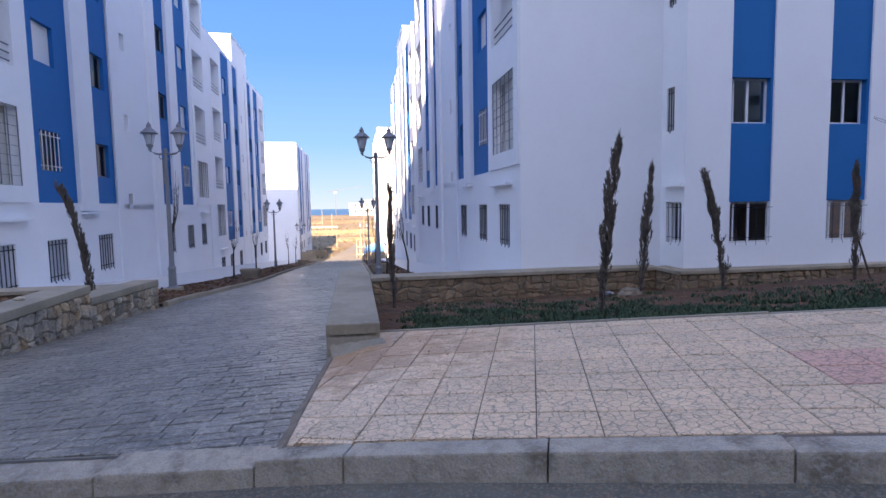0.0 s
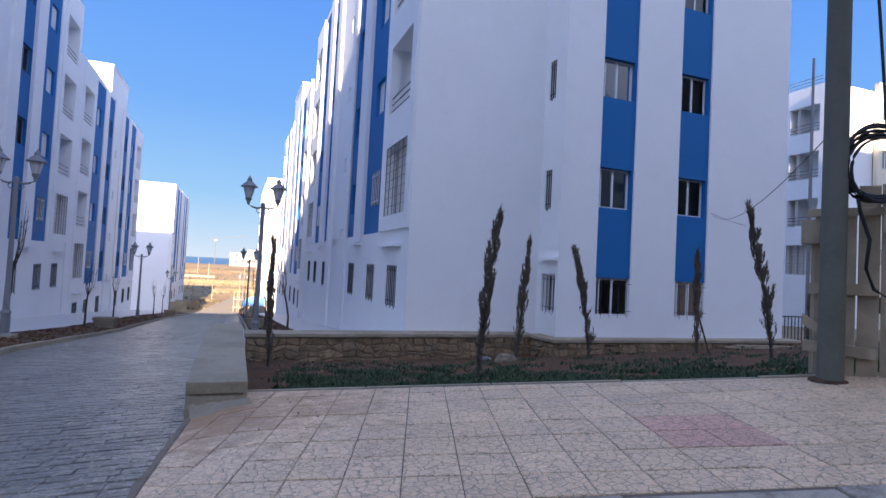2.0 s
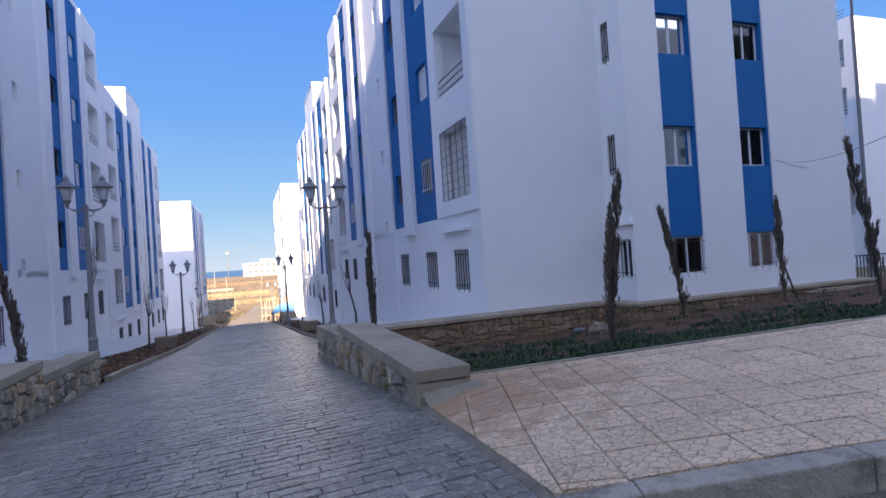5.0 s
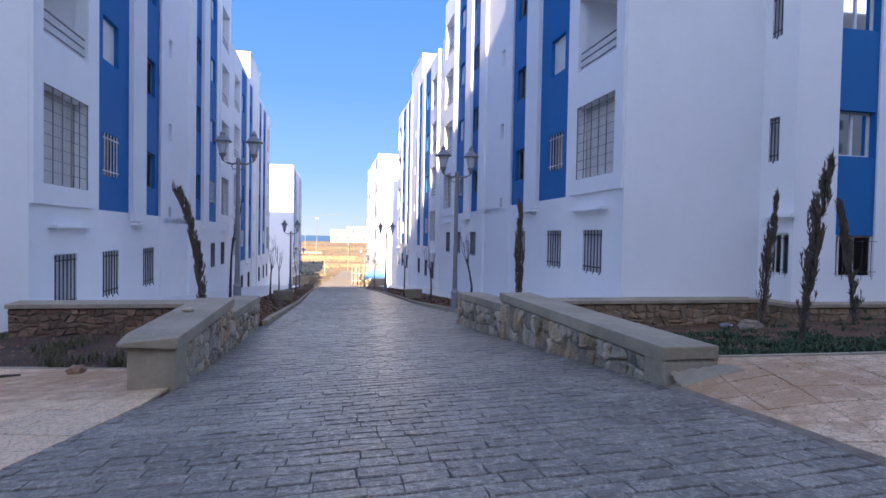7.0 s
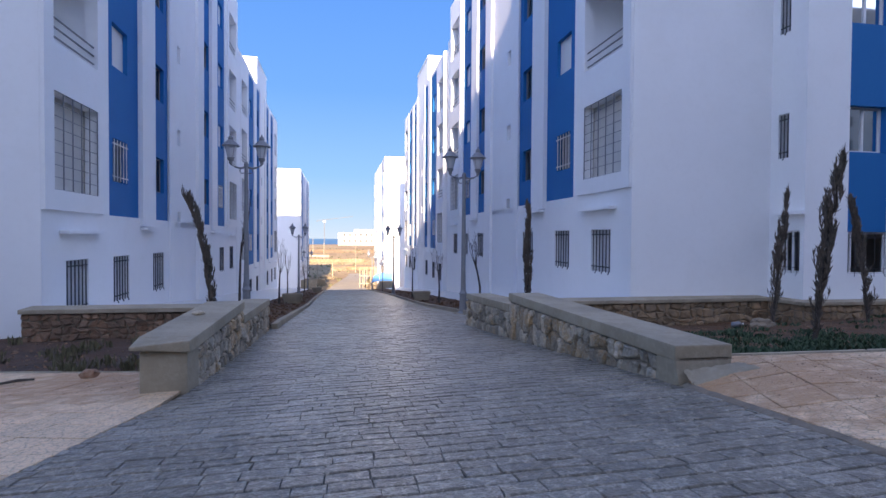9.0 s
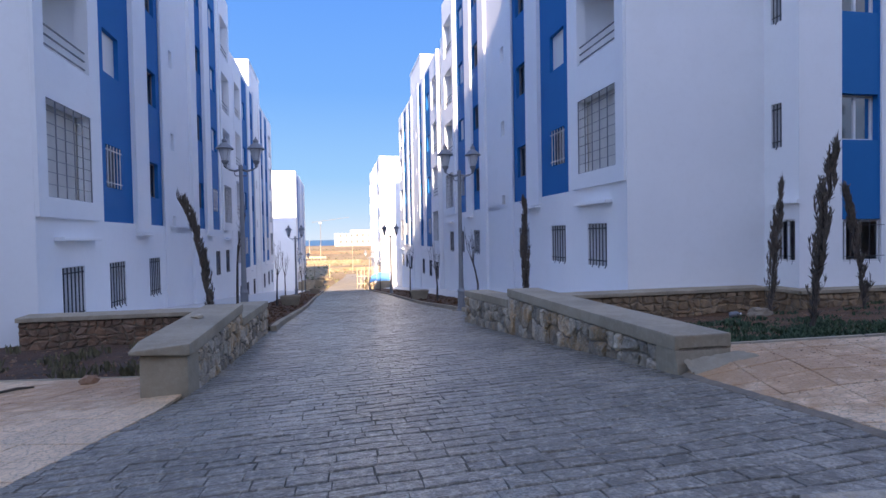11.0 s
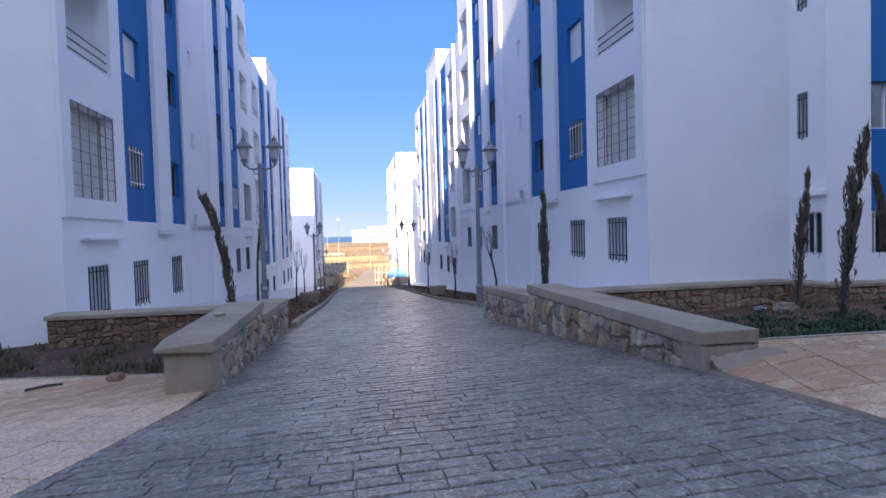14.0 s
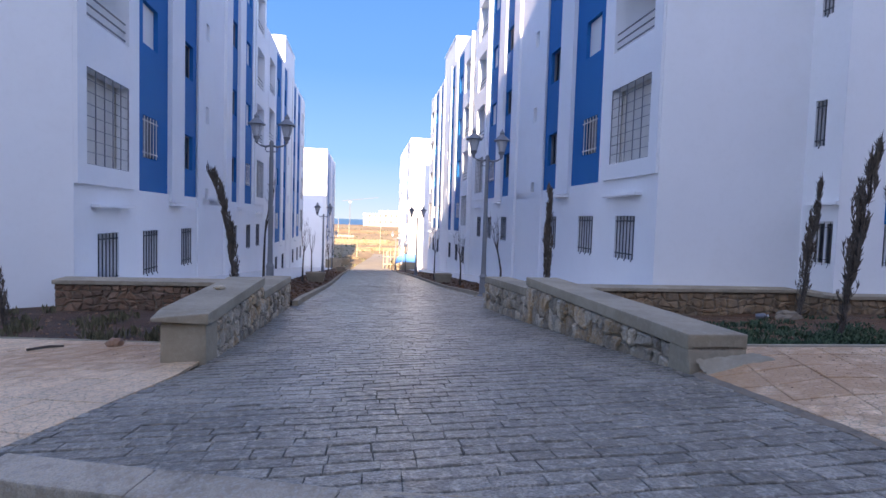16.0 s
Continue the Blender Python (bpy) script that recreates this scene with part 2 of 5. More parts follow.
def tile_mat(name, base, stain):
    """A pavement tile stamped with small irregular flags, with orange earth trodden over it here and there."""
    m = mat(name, base, 0.42, spots=((0.8, 0.7, stain, 0.44, 0.62), (5, 0.6, tuple(c * 0.74 for c in base), 0.5, 0.66), (24, 0.6, tuple(c * 0.72 for c in base), 0.48, 0.62), (80, 0.6, tuple(min(1, c * 1.3) for c in base), 0.48, 0.62)), bump=((30, 0.8, 0.01), (110, 0.6, 0.004)), rand=0.09)
    n, l = m.node_tree.nodes, m.node_tree.links
    p = n["Principled BSDF"]
    g = n.new("ShaderNodeNewGeometry")
    # wavering stamp lines
    wob = n.new("ShaderNodeTexNoise")
    wob.inputs["Scale"].default_value = 22
    l.new(g.outputs["Position"], wob.inputs["Vector"])
    ad = n.new("ShaderNodeVectorMath")
    ad.operation = "MULTIPLY_ADD"
    ad.inputs[1].default_value = (0.02, 0.02, 0.02)
    l.new(wob.outputs["Color"], ad.inputs[0])
    l.new(g.outputs["Position"], ad.inputs[2])
    v = n.new("ShaderNodeTexVoronoi")
    v.feature = "DISTANCE_TO_EDGE"
    v.inputs["Scale"].default_value = 18.0
    l.new(ad.outputs[0], v.inputs["Vector"])
    r = n.new("ShaderNodeMapRange")
    r.inputs[1].default_value, r.inputs[2].default_value = 0.008, 0.060
    l.new(v.outputs[0], r.inputs[0])
    out = p.inputs["Base Color"].links[0].from_socket
    inv = n.new("ShaderNodeMapRange")
    inv.inputs[3].default_value, inv.inputs[4].default_value = 0.56, 1.0
    l.new(r.outputs[0], inv.inputs[0])
    mx = n.new("ShaderNodeMix")
    mx.data_type, mx.blend_type = "RGBA", "MULTIPLY"
    mx.inputs[0].default_value = 1.0
    l.new(out, mx.inputs[6])
    l.new(inv.outputs[0], mx.inputs[7])
    out = mx.outputs[2]
    # trodden earth
    for spot, reach in (((3.3, 5.4, 0.45), 1.9), ((-2.3, 8.1, -0.1), 2.6)):
        d = n.new("ShaderNodeVectorMath")
        d.operation = "DISTANCE"
        d.inputs[1].default_value = spot
        l.new(g.outputs["Position"], d.inputs[0])
        near = n.new("ShaderNodeMapRange")
        near.inputs[1].default_value, near.inputs[2].default_value = 0.1, reach
        near.inputs[3].default_value, near.inputs[4].default_value = 0.32, -0.25
        l.new(d.outputs["Value"], near.inputs[0])
        t = n.new("ShaderNodeTexNoise")
        t.inputs["Scale"].default_value, t.inputs["Detail"].default_value = 7, 7
        l.new(g.outputs["Position"], t.inputs["Vector"])
        s_ = n.new("ShaderNodeMath")
        s_.operation = "ADD"
        l.new(near.outputs[0], s_.inputs[0])
        l.new(t.outputs[0], s_.inputs[1])
        k = n.new("ShaderNodeMapRange")
        k.inputs[1].default_value, k.inputs[2].default_value, k.inputs[4].default_value = 0.46, 0.74, 0.85
        l.new(s_.outputs[0], k.inputs[0])
        e = n.new("ShaderNodeMix")
        e.data_type = "RGBA"
        e.inputs[7].default_value = (0.47, 0.25, 0.115, 1)
        l.new(k.outputs[0], e.inputs[0])
        l.new(out, e.inputs[6])
        out = e.outputs[2]
    l.new(out, p.inputs["Base Color"])
    b = n.new("ShaderNodeBump")
    b.inputs["Strength"].default_value, b.inputs["Distance"].default_value = 0.6, 0.008
    l.new(r.outputs[0], b.inputs["Height"])
    l.new(p.inputs["Normal"].links[0].from_socket, b.inputs["Normal"])
    l.new(b.outputs[0], p.inputs["Normal"])
    return m


M["tile"] = tile_mat("cream_tile", (0.84, 0.575, 0.355), (0.74, 0.485, 0.285))
M["pink"] = tile_mat("rose_tile", (0.76, 0.42, 0.29), (0.67, 0.35, 0.245))


# ---------------------------------------------------------------- mesh tools
class Geo:
    """Collects points and faces."""

    def __init__(self):
        self.v, self.f = [], []

    def face(self, *pts):
        k = len(self.v)
        self.v += [tuple(p) for p in pts]
        self.f.append(tuple(range(k, k + len(pts))))
        return self

    def hexa(self, p):
        """Eight points: four below and four above, in the same turn."""
        k = len(self.v)
        self.v += [tuple(q) for q in p]
        for a in ((3, 2, 1, 0), (4, 5, 6, 7), (0, 1, 5, 4), (1, 2, 6, 5), (2, 3, 7, 6), (3, 0, 4, 7)):
            self.f.append(tuple(k + i for i in a))
        return self

    def box(self, x0, x1, y0, y1, z0, z1):
        return self.hexa([(x0, y0, z0), (x1, y0, z0), (x1, y1, z0), (x0, y1, z0), (x0, y0, z1), (x1, y0, z1), (x1, y1, z1), (x0, y1, z1)])

    def tube(self, pts, radii, sides=8, cap=True):
        """A round bar along points."""
        pts = [Vector(p) for p in pts]
        rings = []
        for i, p in enumerate(pts):
            d = (pts[min(i + 1, len(pts) - 1)] - pts[max(i - 1, 0)]).normalized()
            a = d.orthogonal().normalized() if abs(d.z) < 0.95 else Vector((1, 0, 0))
            a = (a - d * a.dot(d)).normalized()
            b = d.cross(a)
            r = radii[i] if isinstance(radii, (list, tuple)) else radii
            k = len(self.v)
            self.v += [tuple(p + a * r * math.cos(2 * math.pi * s / sides) + b * r * math.sin(2 * math.pi * s / sides)) for s in range(sides)]
            rings.append(k)
        for r0, r1 in zip(rings, rings[1:]):
            for s in range(sides):
                t = (s + 1) % sides
                self.f.append((r0 + s, r0 + t, r1 + t, r1 + s))
        if cap:
            self.f.append(tuple(reversed(range(rings[0], rings[0] + sides))))
            self.f.append(tuple(range(rings[-1], rings[-1] + sides)))
        return self

    def lathe(self, prof, cx=0, cy=0, sides=12):
        return self.tube([(cx, cy, z) for r, z in prof], [r for r, z in prof], sides)

    def mesh(self, name, material, smooth=False, bevel=0.0):
        me = bpy.data.meshes.new(name)
        me.from_pydata(self.v, [], self.f)
        bm = bmesh.new()
        bm.from_mesh(me)
        bmesh.ops.recalc_face_normals(bm, faces=bm.faces)
        if bevel:
            es = [e for e in bm.edges if len(e.link_faces) == 2 and e.calc_face_angle(0) > 0.6]
            bmesh.ops.bevel(bm, geom=es, offset=bevel, segments=2, affect="EDGES", profile=0.6)
        if smooth:
            for f in bm.faces:
                f.smooth = True
        bm.to_mesh(me)
        bm.free()
        me.materials.append(material)
        return me


def part(name, geo, material, parent=None, label="", smooth=False, bevel=0.0, at=None):
    """One mesh object under a thing or a part; geo: a Geo or a mesh."""
    me = geo.mesh(name, material, smooth, bevel) if isinstance(geo, Geo) else geo
    ob = new(name, me)
    if parent is not None:
        ob.parent = parent
    if at is not None:
        ob.matrix_basis = at
    if label:
        ob["label"] = label
    return ob


def thing(name, label, category, kind="", group=""):
    return tagged(new(name), label, category, group, kind)


def solid(name, geo, material, label, category, kind="", smooth=False, bevel=0.0, group=""):
    return tagged(part(name, geo, material, None, "", smooth, bevel), label, category, group, kind)


# ---------------------------------------------------------------- lie of the land
ROAD_Y = [-30, 2, 4, 5.7, 9.6, 13.7, 16.7, 20, 24.7, 38.6, 60, 75, 110, 240]
ROAD_Z = [2.5, 0.46, 0.34, 0.20, -0.14, -0.44, -0.72, -1.03, -1.46, -2.50, -4.3, -5.4, -6.5, -6.5]


def road_z(x, y):
    c = float(np.interp(y, [2, 4, 6.5, 14], [0.037, 0.037, 0.037, 0.0]))
    return float(np.interp(y, ROAD_Y, ROAD_Z)) + c * max(-4.0, min(4.5, x))


def pave_z(x, y):
    if x < 0.8:
        return 0.04 + 0.05 * (x + 1.1) - 0.08 * (y - 7.27)
    z = 0.547 + 0.095 * (x - 3.7) - 0.03 * (y - 4.4)
    if x < 3.3 and y < 6:                # dips to the lane at the corner
        z -= min(1.0, (3.3 - x) / 0.45) ** 1.2 * max(0.0, z - road_z(2.85, y) - 0.02)
    return z


def kerb_y(x):
    return float(np.interp(x, [-20, -1.4, 0.6, 2.6, 3.08, 5.05, 22], [11.8, 4.66, 3.83, 3.48, 3.36, 2.61, -3.9]))


def bed_y(x):
    """The line where the pavement meets the planting."""
    return 7.58 - 0.47 * x


def street(y):
    """Sideways drift of the street's axis."""
    return -0.025 * (y - 15.5)


XR, XL = 7.0, -5.76                    # facade planes at y = 15.5


def grid(fn, xs, ys):
    g = Geo()
    g.v = [(x, y, fn(x, y)) for y in ys for x in xs]
    w = len(xs)
    g.f = [(j * w + i, j * w + i + 1, (j + 1) * w + i + 1, (j + 1) * w + i) for j in range(len(ys) - 1) for i in range(w - 1)]
    return g


def lin(a, b, n):
    return [a + (b - a) * i / n for i in range(n + 1)]


def far_z(x, y):
    """Open land: follows the street down, then low terraces of sand towards the sea."""
    if y < 62:
        return road_z(0, y) - 0.35
    z = float(np.interp(y, [62, 75, 100, 150, 151, 190, 191, 250, 300, 420, 600], [-4.8, -5.8, -6.7, -6.0, -4.8, -4.2, -3.2, -2.6, -2.4, -9, -16]))
    return z + (0.5 * noise.noise(Vector((x * 0.03, y * 0.04, 0))) if y > 85 else 0.0)


xs = [-4500, -1500, -500, -200, -120] + lin(-80, 80, 40) + [120, 200, 500, 1500, 4500]
ys = [-4000, -1000, -300, -80, -40] + lin(-30, 60, 30) + lin(64, 320, 64) + [360, 420, 600]
solid("ground", grid(lambda x, y: far_z(x, y) - (1.2 if y < 62 else 0) + (0.05 * (x - 3) if y < 0 and abs(x) < 80 else 0) , xs, ys), M["sand"], "bare sandy ground with low terraces falling towards the sea", "ground", "structure")
solid("water", Geo().face((-4800, 420, -13.5), (4800, 420, -13.5), (4800, 4700, -13.5), (-4800, 4700, -13.5)), M["sea"], "blue sea reaching to the horizon", "sea", "structure")



def sky_paper():
    """Plain deep blue sky far beyond the sea, paler towards the horizon."""
    m = bpy.data.materials.new("far_sky")
    m.use_nodes = True
    n, l = m.node_tree.nodes, m.node_tree.links
    n.remove(n["Principled BSDF"])
    em, g, sx, mr, cr = n.new("ShaderNodeEmission"), n.new("ShaderNodeNewGeometry"), n.new("ShaderNodeSeparateXYZ"), n.new("ShaderNodeMapRange"), n.new("ShaderNodeValToRGB")
    l.new(g.outputs["Position"], sx.inputs[0])
    l.new(sx.outputs[2], mr.inputs[0])
    mr.inputs[1].default_value, mr.inputs[2].default_value = 0.0, 4300.0
    l.new(mr.outputs[0], cr.inputs[0])
    e = cr.color_ramp.elements
    e[0].position, e[0].color = 0.0, (0.62, 0.82, 1.0, 1)
    e[1].position, e[1].color = 1.0, (0.06, 0.25, 0.86, 1)
    for pos, c in ((0.05, (0.46, 0.74, 1.0)), (0.12, (0.29, 0.62, 1.0)), (0.28, (0.155, 0.45, 1.0)), (0.5, (0.095, 0.345, 1.0))):
        k = e.new(pos)
        k.color = (*c, 1)
    l.new(cr.outputs[0], em.inputs[0])
    em.inputs[1].default_value = SKY_GLOW
    l.new(em.outputs[0], next(x for x in n if x.type == "OUTPUT_MATERIAL").inputs[0])
    return m


SKY_GLOW = 0.176
g = Geo()
els = [-1.5, 0, 1, 2, 4, 7, 11, 16, 22, 30, 40, 52, 66]
azs = lin(-105, 105, 42)
g.v = [(4650 * math.sin(radians(a)) * math.cos(radians(e)), 4650 * math.cos(radians(a)) * math.cos(radians(e)), 4650 * math.sin(radians(e))) for e in els for a in azs]
g.f = [(j * 43 + i, j * 43 + i + 1, (j + 1) * 43 + i + 1, (j + 1) * 43 + i) for j in range(len(els) - 1) for i in range(42)]
solid("backdrop", g, sky_paper(), "clear deep blue sky paling towards the sea horizon", "sky", "structure", smooth=True)

# street, cross road, pavements
def lane_x(y):
    """Left and right edge of the lane's paving."""
    left = min(-1.05 - 0.025 * max(0.0, y - 7.0), -1.385 + 0.152 * (y - 4.7)) if y < 13.0 else street(y) - 1.10
    right = 2.86 - 0.025 * max(0.0, y - 6.0) if y < 12.62 else 3.2 if y < 13.9 else street(y) + 3.48
    return left, right


def skew(us, vs, fn):
    g = Geo()
    g.v = [fn(u, v) for v in vs for u in us]
    w = len(us)
    g.f = [(j * w + i, j * w + i + 1, (j + 1) * w + i + 1, (j + 1) * w + i) for j in range(len(vs) - 1) for i in range(w - 1)]
    return g


def lane_point(u, y):
    a, b = lane_x(y)
    x = a + (b - a) * u
    yy = max(y, kerb_y(x) + 0.16)
    return (x, yy, road_z(x, yy))


road = solid("road", skew(lin(0, 1, 16), lin(3.3, 12.98, 40) + [13.02] + lin(13.2, 62, 90), lane_point), M["joint"], "steep lane paved with grey stamped setts", "road", "structure")


def far_road(u, y):
    a, b = lane_x(62)
    x = a + (b - a) * u + 0.06 * max(0.0, y - 80)
    return (x, y, road_z(x, y) - 0.02)


solid("far_road_surface", skew(lin(0, 1, 6), lin(62.02, 120, 40), far_road), M["dusty"], "pale dusty roadway leading on to the open ground", "road", "structure")


def cross_z(x, y):
    if -1.4 < x < 2.6:
        a, b = pave_z(-1.4, kerb_y(-1.4)), pave_z(2.6, kerb_y(2.6))
        z = a + (b - a) * (x + 1.4) / 4.0
    else:
        z = pave_z(x, kerb_y(x))
    return z - 0.125 - 0.02 * (kerb_y(x) - y)


solid("cross_road_surface", skew(lin(-40, 40, 160), [-10, -8, -6, -4, -3, -2, -1, -0.5, 0.05], lambda u, d: (u, kerb_y(u) + d, cross_z(u, kerb_y(u) + d))), M["asphalt"], "worn grey asphalt with loose grit along the kerb", "road", "structure")


def lane_edge(y):
    """Where the tiles of the pavement meet the lane."""
    return 2.75 + 0.045 * (y - 3.55)


def pave_patch(x0, x1, y0=None):
    def fn(u, f):
        a, b = kerb_y(u) + 0.15, bed_y(u)
        y = a + (b - a) * f
        x = max(u, lane_edge(y)) if x0 > 0 else u
        return (x, y, pave_z(x, y) - (0.016 if 0 < x < 3.65 else 0.002))
    return skew(lin(x0, x1, 120), lin(0, 1, 24), fn)


pav_r = solid("pavement", pave_patch(2.72, 20), M["bed"], "pavement of cream stamped tiles with a rose patch", "pavement", "structure")
pav_l = solid("pavement", pave_patch(-20, -1.36), M["bed"], "pavement of dusty cream stamped tiles", "pavement", "structure")


def bed_z(x, y):
    """Planted slope between pavement and retaining wall, and the strips along the street."""
    x = min(x, 22.0)
    e = bed_y(x)
    wall = float(np.interp(x, [-12, -6, -2, 8, 14, 19], [-1.0, -0.62, -0.58, -0.64, -0.40, -0.24]))
    f = min(1.0, max(0.0, (y - e) / max(0.5, 13.4 - e)))
    top = pave_z(x, e) - 0.06
    return top + (wall - top) * f ** 0.8 + 0.05 * noise.noise(Vector((x * 1.3, y * 1.3, 3)))


def bed_patch(x0, x1, n):
    def fn(u, f):
        a, b = bed_y(min(u, 22.0)) + 0.06, 14.2
        y = a + (b - a) * f
        return (u, y, bed_z(u, y))
    return skew(lin(x0, x1, n), lin(0, 1, 40), fn)


solid("planting_bed", bed_patch(3.22, 34, 110), M["soil"], "sloping bed of dark red soil beside the pavement", "soil", "structure")
solid("planting_bed", bed_patch(-16, -1.49, 60), M["soil_dark"], "bed of dark brown soil with sparse dry weeds", "soil", "structure")
solid("yard_ground", grid(lambda x, y: -0.32 - 0.05 * min(12.0, max(0.0, y - 14.2)) + 0.06 * noise.noise(Vector((x * 0.8, y * 0.8, 1))), lin(19.2, 60, 40), lin(14.15, 60, 30)), M["yellow"], "bare pale earth of the side yard", "soil", "structure")
for side in (1, -1):
    def strip(u, y, side=side):
        x = street(y) + 1.0 + side * ((2.58 if side > 0 else 2.2) + u * 1.75)
        return (x, y, road_z(0, y) + 0.06 + 0.10 * u + 0.05 * noise.noise(Vector((x, y, 0))))
    solid("planting_strip", skew(lin(0, 1, 8), lin(13.9 if side > 0 else 12.85, 62, 60), strip), M["soil"], "strip of bare red soil along the street kerb", "soil", "structure")
    def apron(u, y, side=side):
        x = street(y) + 1.0 + side * ((2.58 if side > 0 else 2.2) + 1.72 + u * 2.95)
        return (x, y, road_z(0, y) + 0.17 + 0.14 * u)
    solid("apron", skew(lin(0, 1, 4), lin(13.9, 62, 50), apron), M["tiles"], "cement apron along the foot of the facades", "pavement", "structure")

# kerbs
def kerb_run(fn, s0, s1, step, w, h, name, label, mt=None, fall=0.0, first=None):
    """A row of kerb stones along fn(s) -> point, outward (2d)."""
    k = thing(name, label, "kerb", "structure")
    s = s0
    rr = random.Random(5)
    while s < s1 - 0.05:
        e = min(s + (first if first and s == s0 else step), s1)
        (p, n), (q, m) = fn(s + 0.0025), fn(e - 0.0025)
        j = rr.uniform(-0.006, 0.006)
        g = Geo().hexa([(p[0], p[1], p[2] - 0.3), (q[0], q[1], q[2] - 0.3), (q[0] + m[0] * w, q[1] + m[1] * w, q[2] - 0.3), (p[0] + n[0] * w, p[1] + n[1] * w, p[2] - 0.3),
                        (p[0] + n[0] * 0.015, p[1] + n[1] * 0.015, p[2] + h + j - fall), (q[0] + m[0] * 0.015, q[1] + m[1] * 0.015, q[2] + h + j - fall + rr.uniform(-0.006, 0.004)), (q[0] + m[0] * w, q[1] + m[1] * w, q[2] + h + j), (p[0] + n[0] * w, p[1] + n[1] * w, p[2] + h + j)])
        part("kerb_stone", g, mt or M["kerb"], k, bevel=0.012)
        s = e
    return k


def cross_kerb(s):
    y = kerb_y(s)
    return (s, y, pave_z(s, y) - 0.12), (0.36, 0.93)


kerb_run(cross_kerb, 2.62, 22, 0.87, 0.16, 0.125, "kerb", "row of weathered grey concrete kerb stones", first=0.42)
kerb_run(cross_kerb, -20, -1.35, 0.92, 0.16, 0.125, "kerb", "row of weathered grey concrete kerb stones")


def drop_kerb(s):
    y = kerb_y(s)
    return (s, y, road_z(s, y) - 0.035), (0.36, 0.93)


kerb_run(drop_kerb, -1.35, 2.62, 0.8, 0.20, 0.035, "dropped_kerb", "dropped concrete kerb across the mouth of the lane", None, 0.03)
for side in (1, -1):
    def street_kerb(s, side=side):
        x = street(s) + (3.47 if side > 0 else -1.10)
        return (x, s, road_z(x, s)), (side, 0.0)
    kerb_run(street_kerb, 13.95 if side > 0 else 12.85, 62, 1.0, 0.13, 0.11, "street_kerb", "pale concrete kerb beside the planting strip", M["concrete"])
    def edge_kerb(s, side=side):
        y = bed_y(s)
        return (s, y, pave_z(s, y) - 0.03), (0.42, 0.90)
    kerb_run(edge_kerb, *((3.25, 20) if side > 0 else (-16, -1.5)), 1.0, 0.06, 0.038, "bed_edging", "thin concrete edging between tiles and planting", M["concrete"])


# ---------------------------------------------------------------- rubble walls
def rubble(face_fn, width, h0, h1, parent, seed, size=0.2, stone="stone", aspect=0.82):
    """Stones on a wall face: face_fn(u, v, d) -> point at run u, height share v, d proud of the face."""
    rr = random.Random(seed)
    nu = max(1, round(width / size))
    cols = []
    for i in range(nu + 1):
        f = i / nu
        h = h0 + (h1 - h0) * f
        nv = max(1, round((h0 + h1) / 2 / (size * aspect)))
        cols.append([(min(width, max(0.0, width * f + (rr.uniform(-0.42, 0.42) * size if 0 < i < nu else 0))), min(1.0, max(0.0, j / nv + (rr.uniform(-0.44, 0.44) / nv if 0 < j < nv else 0)))) for j in range(nv + 1)])
    for i in range(nu):
        for j in range(len(cols[0]) - 1):
            q = [cols[i][j], cols[i + 1][j], cols[i + 1][j + 1], cols[i][j + 1]]
            c = (sum(p[0] for p in q) / 4, sum(p[1] for p in q) / 4)
            ring = []
            for k in range(4):
                a, b = q[k], q[(k + 1) % 4]
                for t in (0.14, 0.5, 0.86):
                    jx = rr.uniform(-0.02, 0.02)
                    bul = 1.0 if t != 0.5 else 1.05
                    ring.append(((a[0] + (b[0] - a[0]) * t - c[0]) * 0.925 * bul + c[0] + jx, (a[1] + (b[1] - a[1]) * t - c[1]) * 0.91 * bul + c[1]))
            d = rr.uniform(0.02, 0.05)
            g = Geo()
            n = len(ring)
            g.v = [face_fn(u, v, -0.02) for u, v in ring]
            g.v += [face_fn(c[0] + (u - c[0]) * 0.93, c[1] + (v - c[1]) * 0.93, d * 0.6) for u, v in ring]
            g.v += [face_fn(c[0] + (u - c[0]) * 0.72, c[1] + (v - c[1]) * 0.72, d + rr.uniform(-0.012, 0.012)) for u, v in ring]
            g.f = [(k, (k + 1) % n, n + (k + 1) % n, n + k) for k in range(n)] + [(n + k, n + (k + 1) % n, 2 * n + (k + 1) % n, 2 * n + k) for k in range(n)] + [tuple(range(2 * n, 3 * n))]
            part("stone", g, M[stone], parent)


def wall_seg(root, xa, xb, y0, y1, zt0, zt1, zb0, zb1, inner, seed, cap_end=0.0, drift=0.0):
    """A parapet along the lane between x = xa and xb, drifting sideways to its far end: core, coping and stones on the lane's side (inner = -1: faces -x)."""
    def ring(e, z0, z1):
        return [(xa - e, y0, z0), (xb + e, y0, z0), (xb + e + drift, y1, z1), (xa - e + drift, y1, z1)]
    part("core", Geo().hexa(ring(-0.02, zb0 - 0.4, zb1 - 0.4) + ring(-0.02, zt0 - 0.1, zt1 - 0.1)), M["mortar"], root)
    part("coping", Geo().hexa(ring(0.015, zt0 - 0.12, zt1 - 0.12) + ring(0.015, zt0, zt1)), M["concrete"], root, "grey cement coping", bevel=0.012)
    ys_ = y0 + cap_end

    def fn(u, v, d):
        y = ys_ + u
        f = (y - y0) / (y1 - y0)
        b, t = zb0 + (zb1 - zb0) * f - 0.03, zt0 + (zt1 - zt0) * f - 0.125
        return (drift * f + ((xa + 0.02 - d) if inner < 0 else (xb - 0.02 + d)), y, b + (t - b) * v)
    rubble(fn, y1 - ys_, zt0 - zb0, zt1 - zb1, root, seed, 0.165, "stone", 1.25)


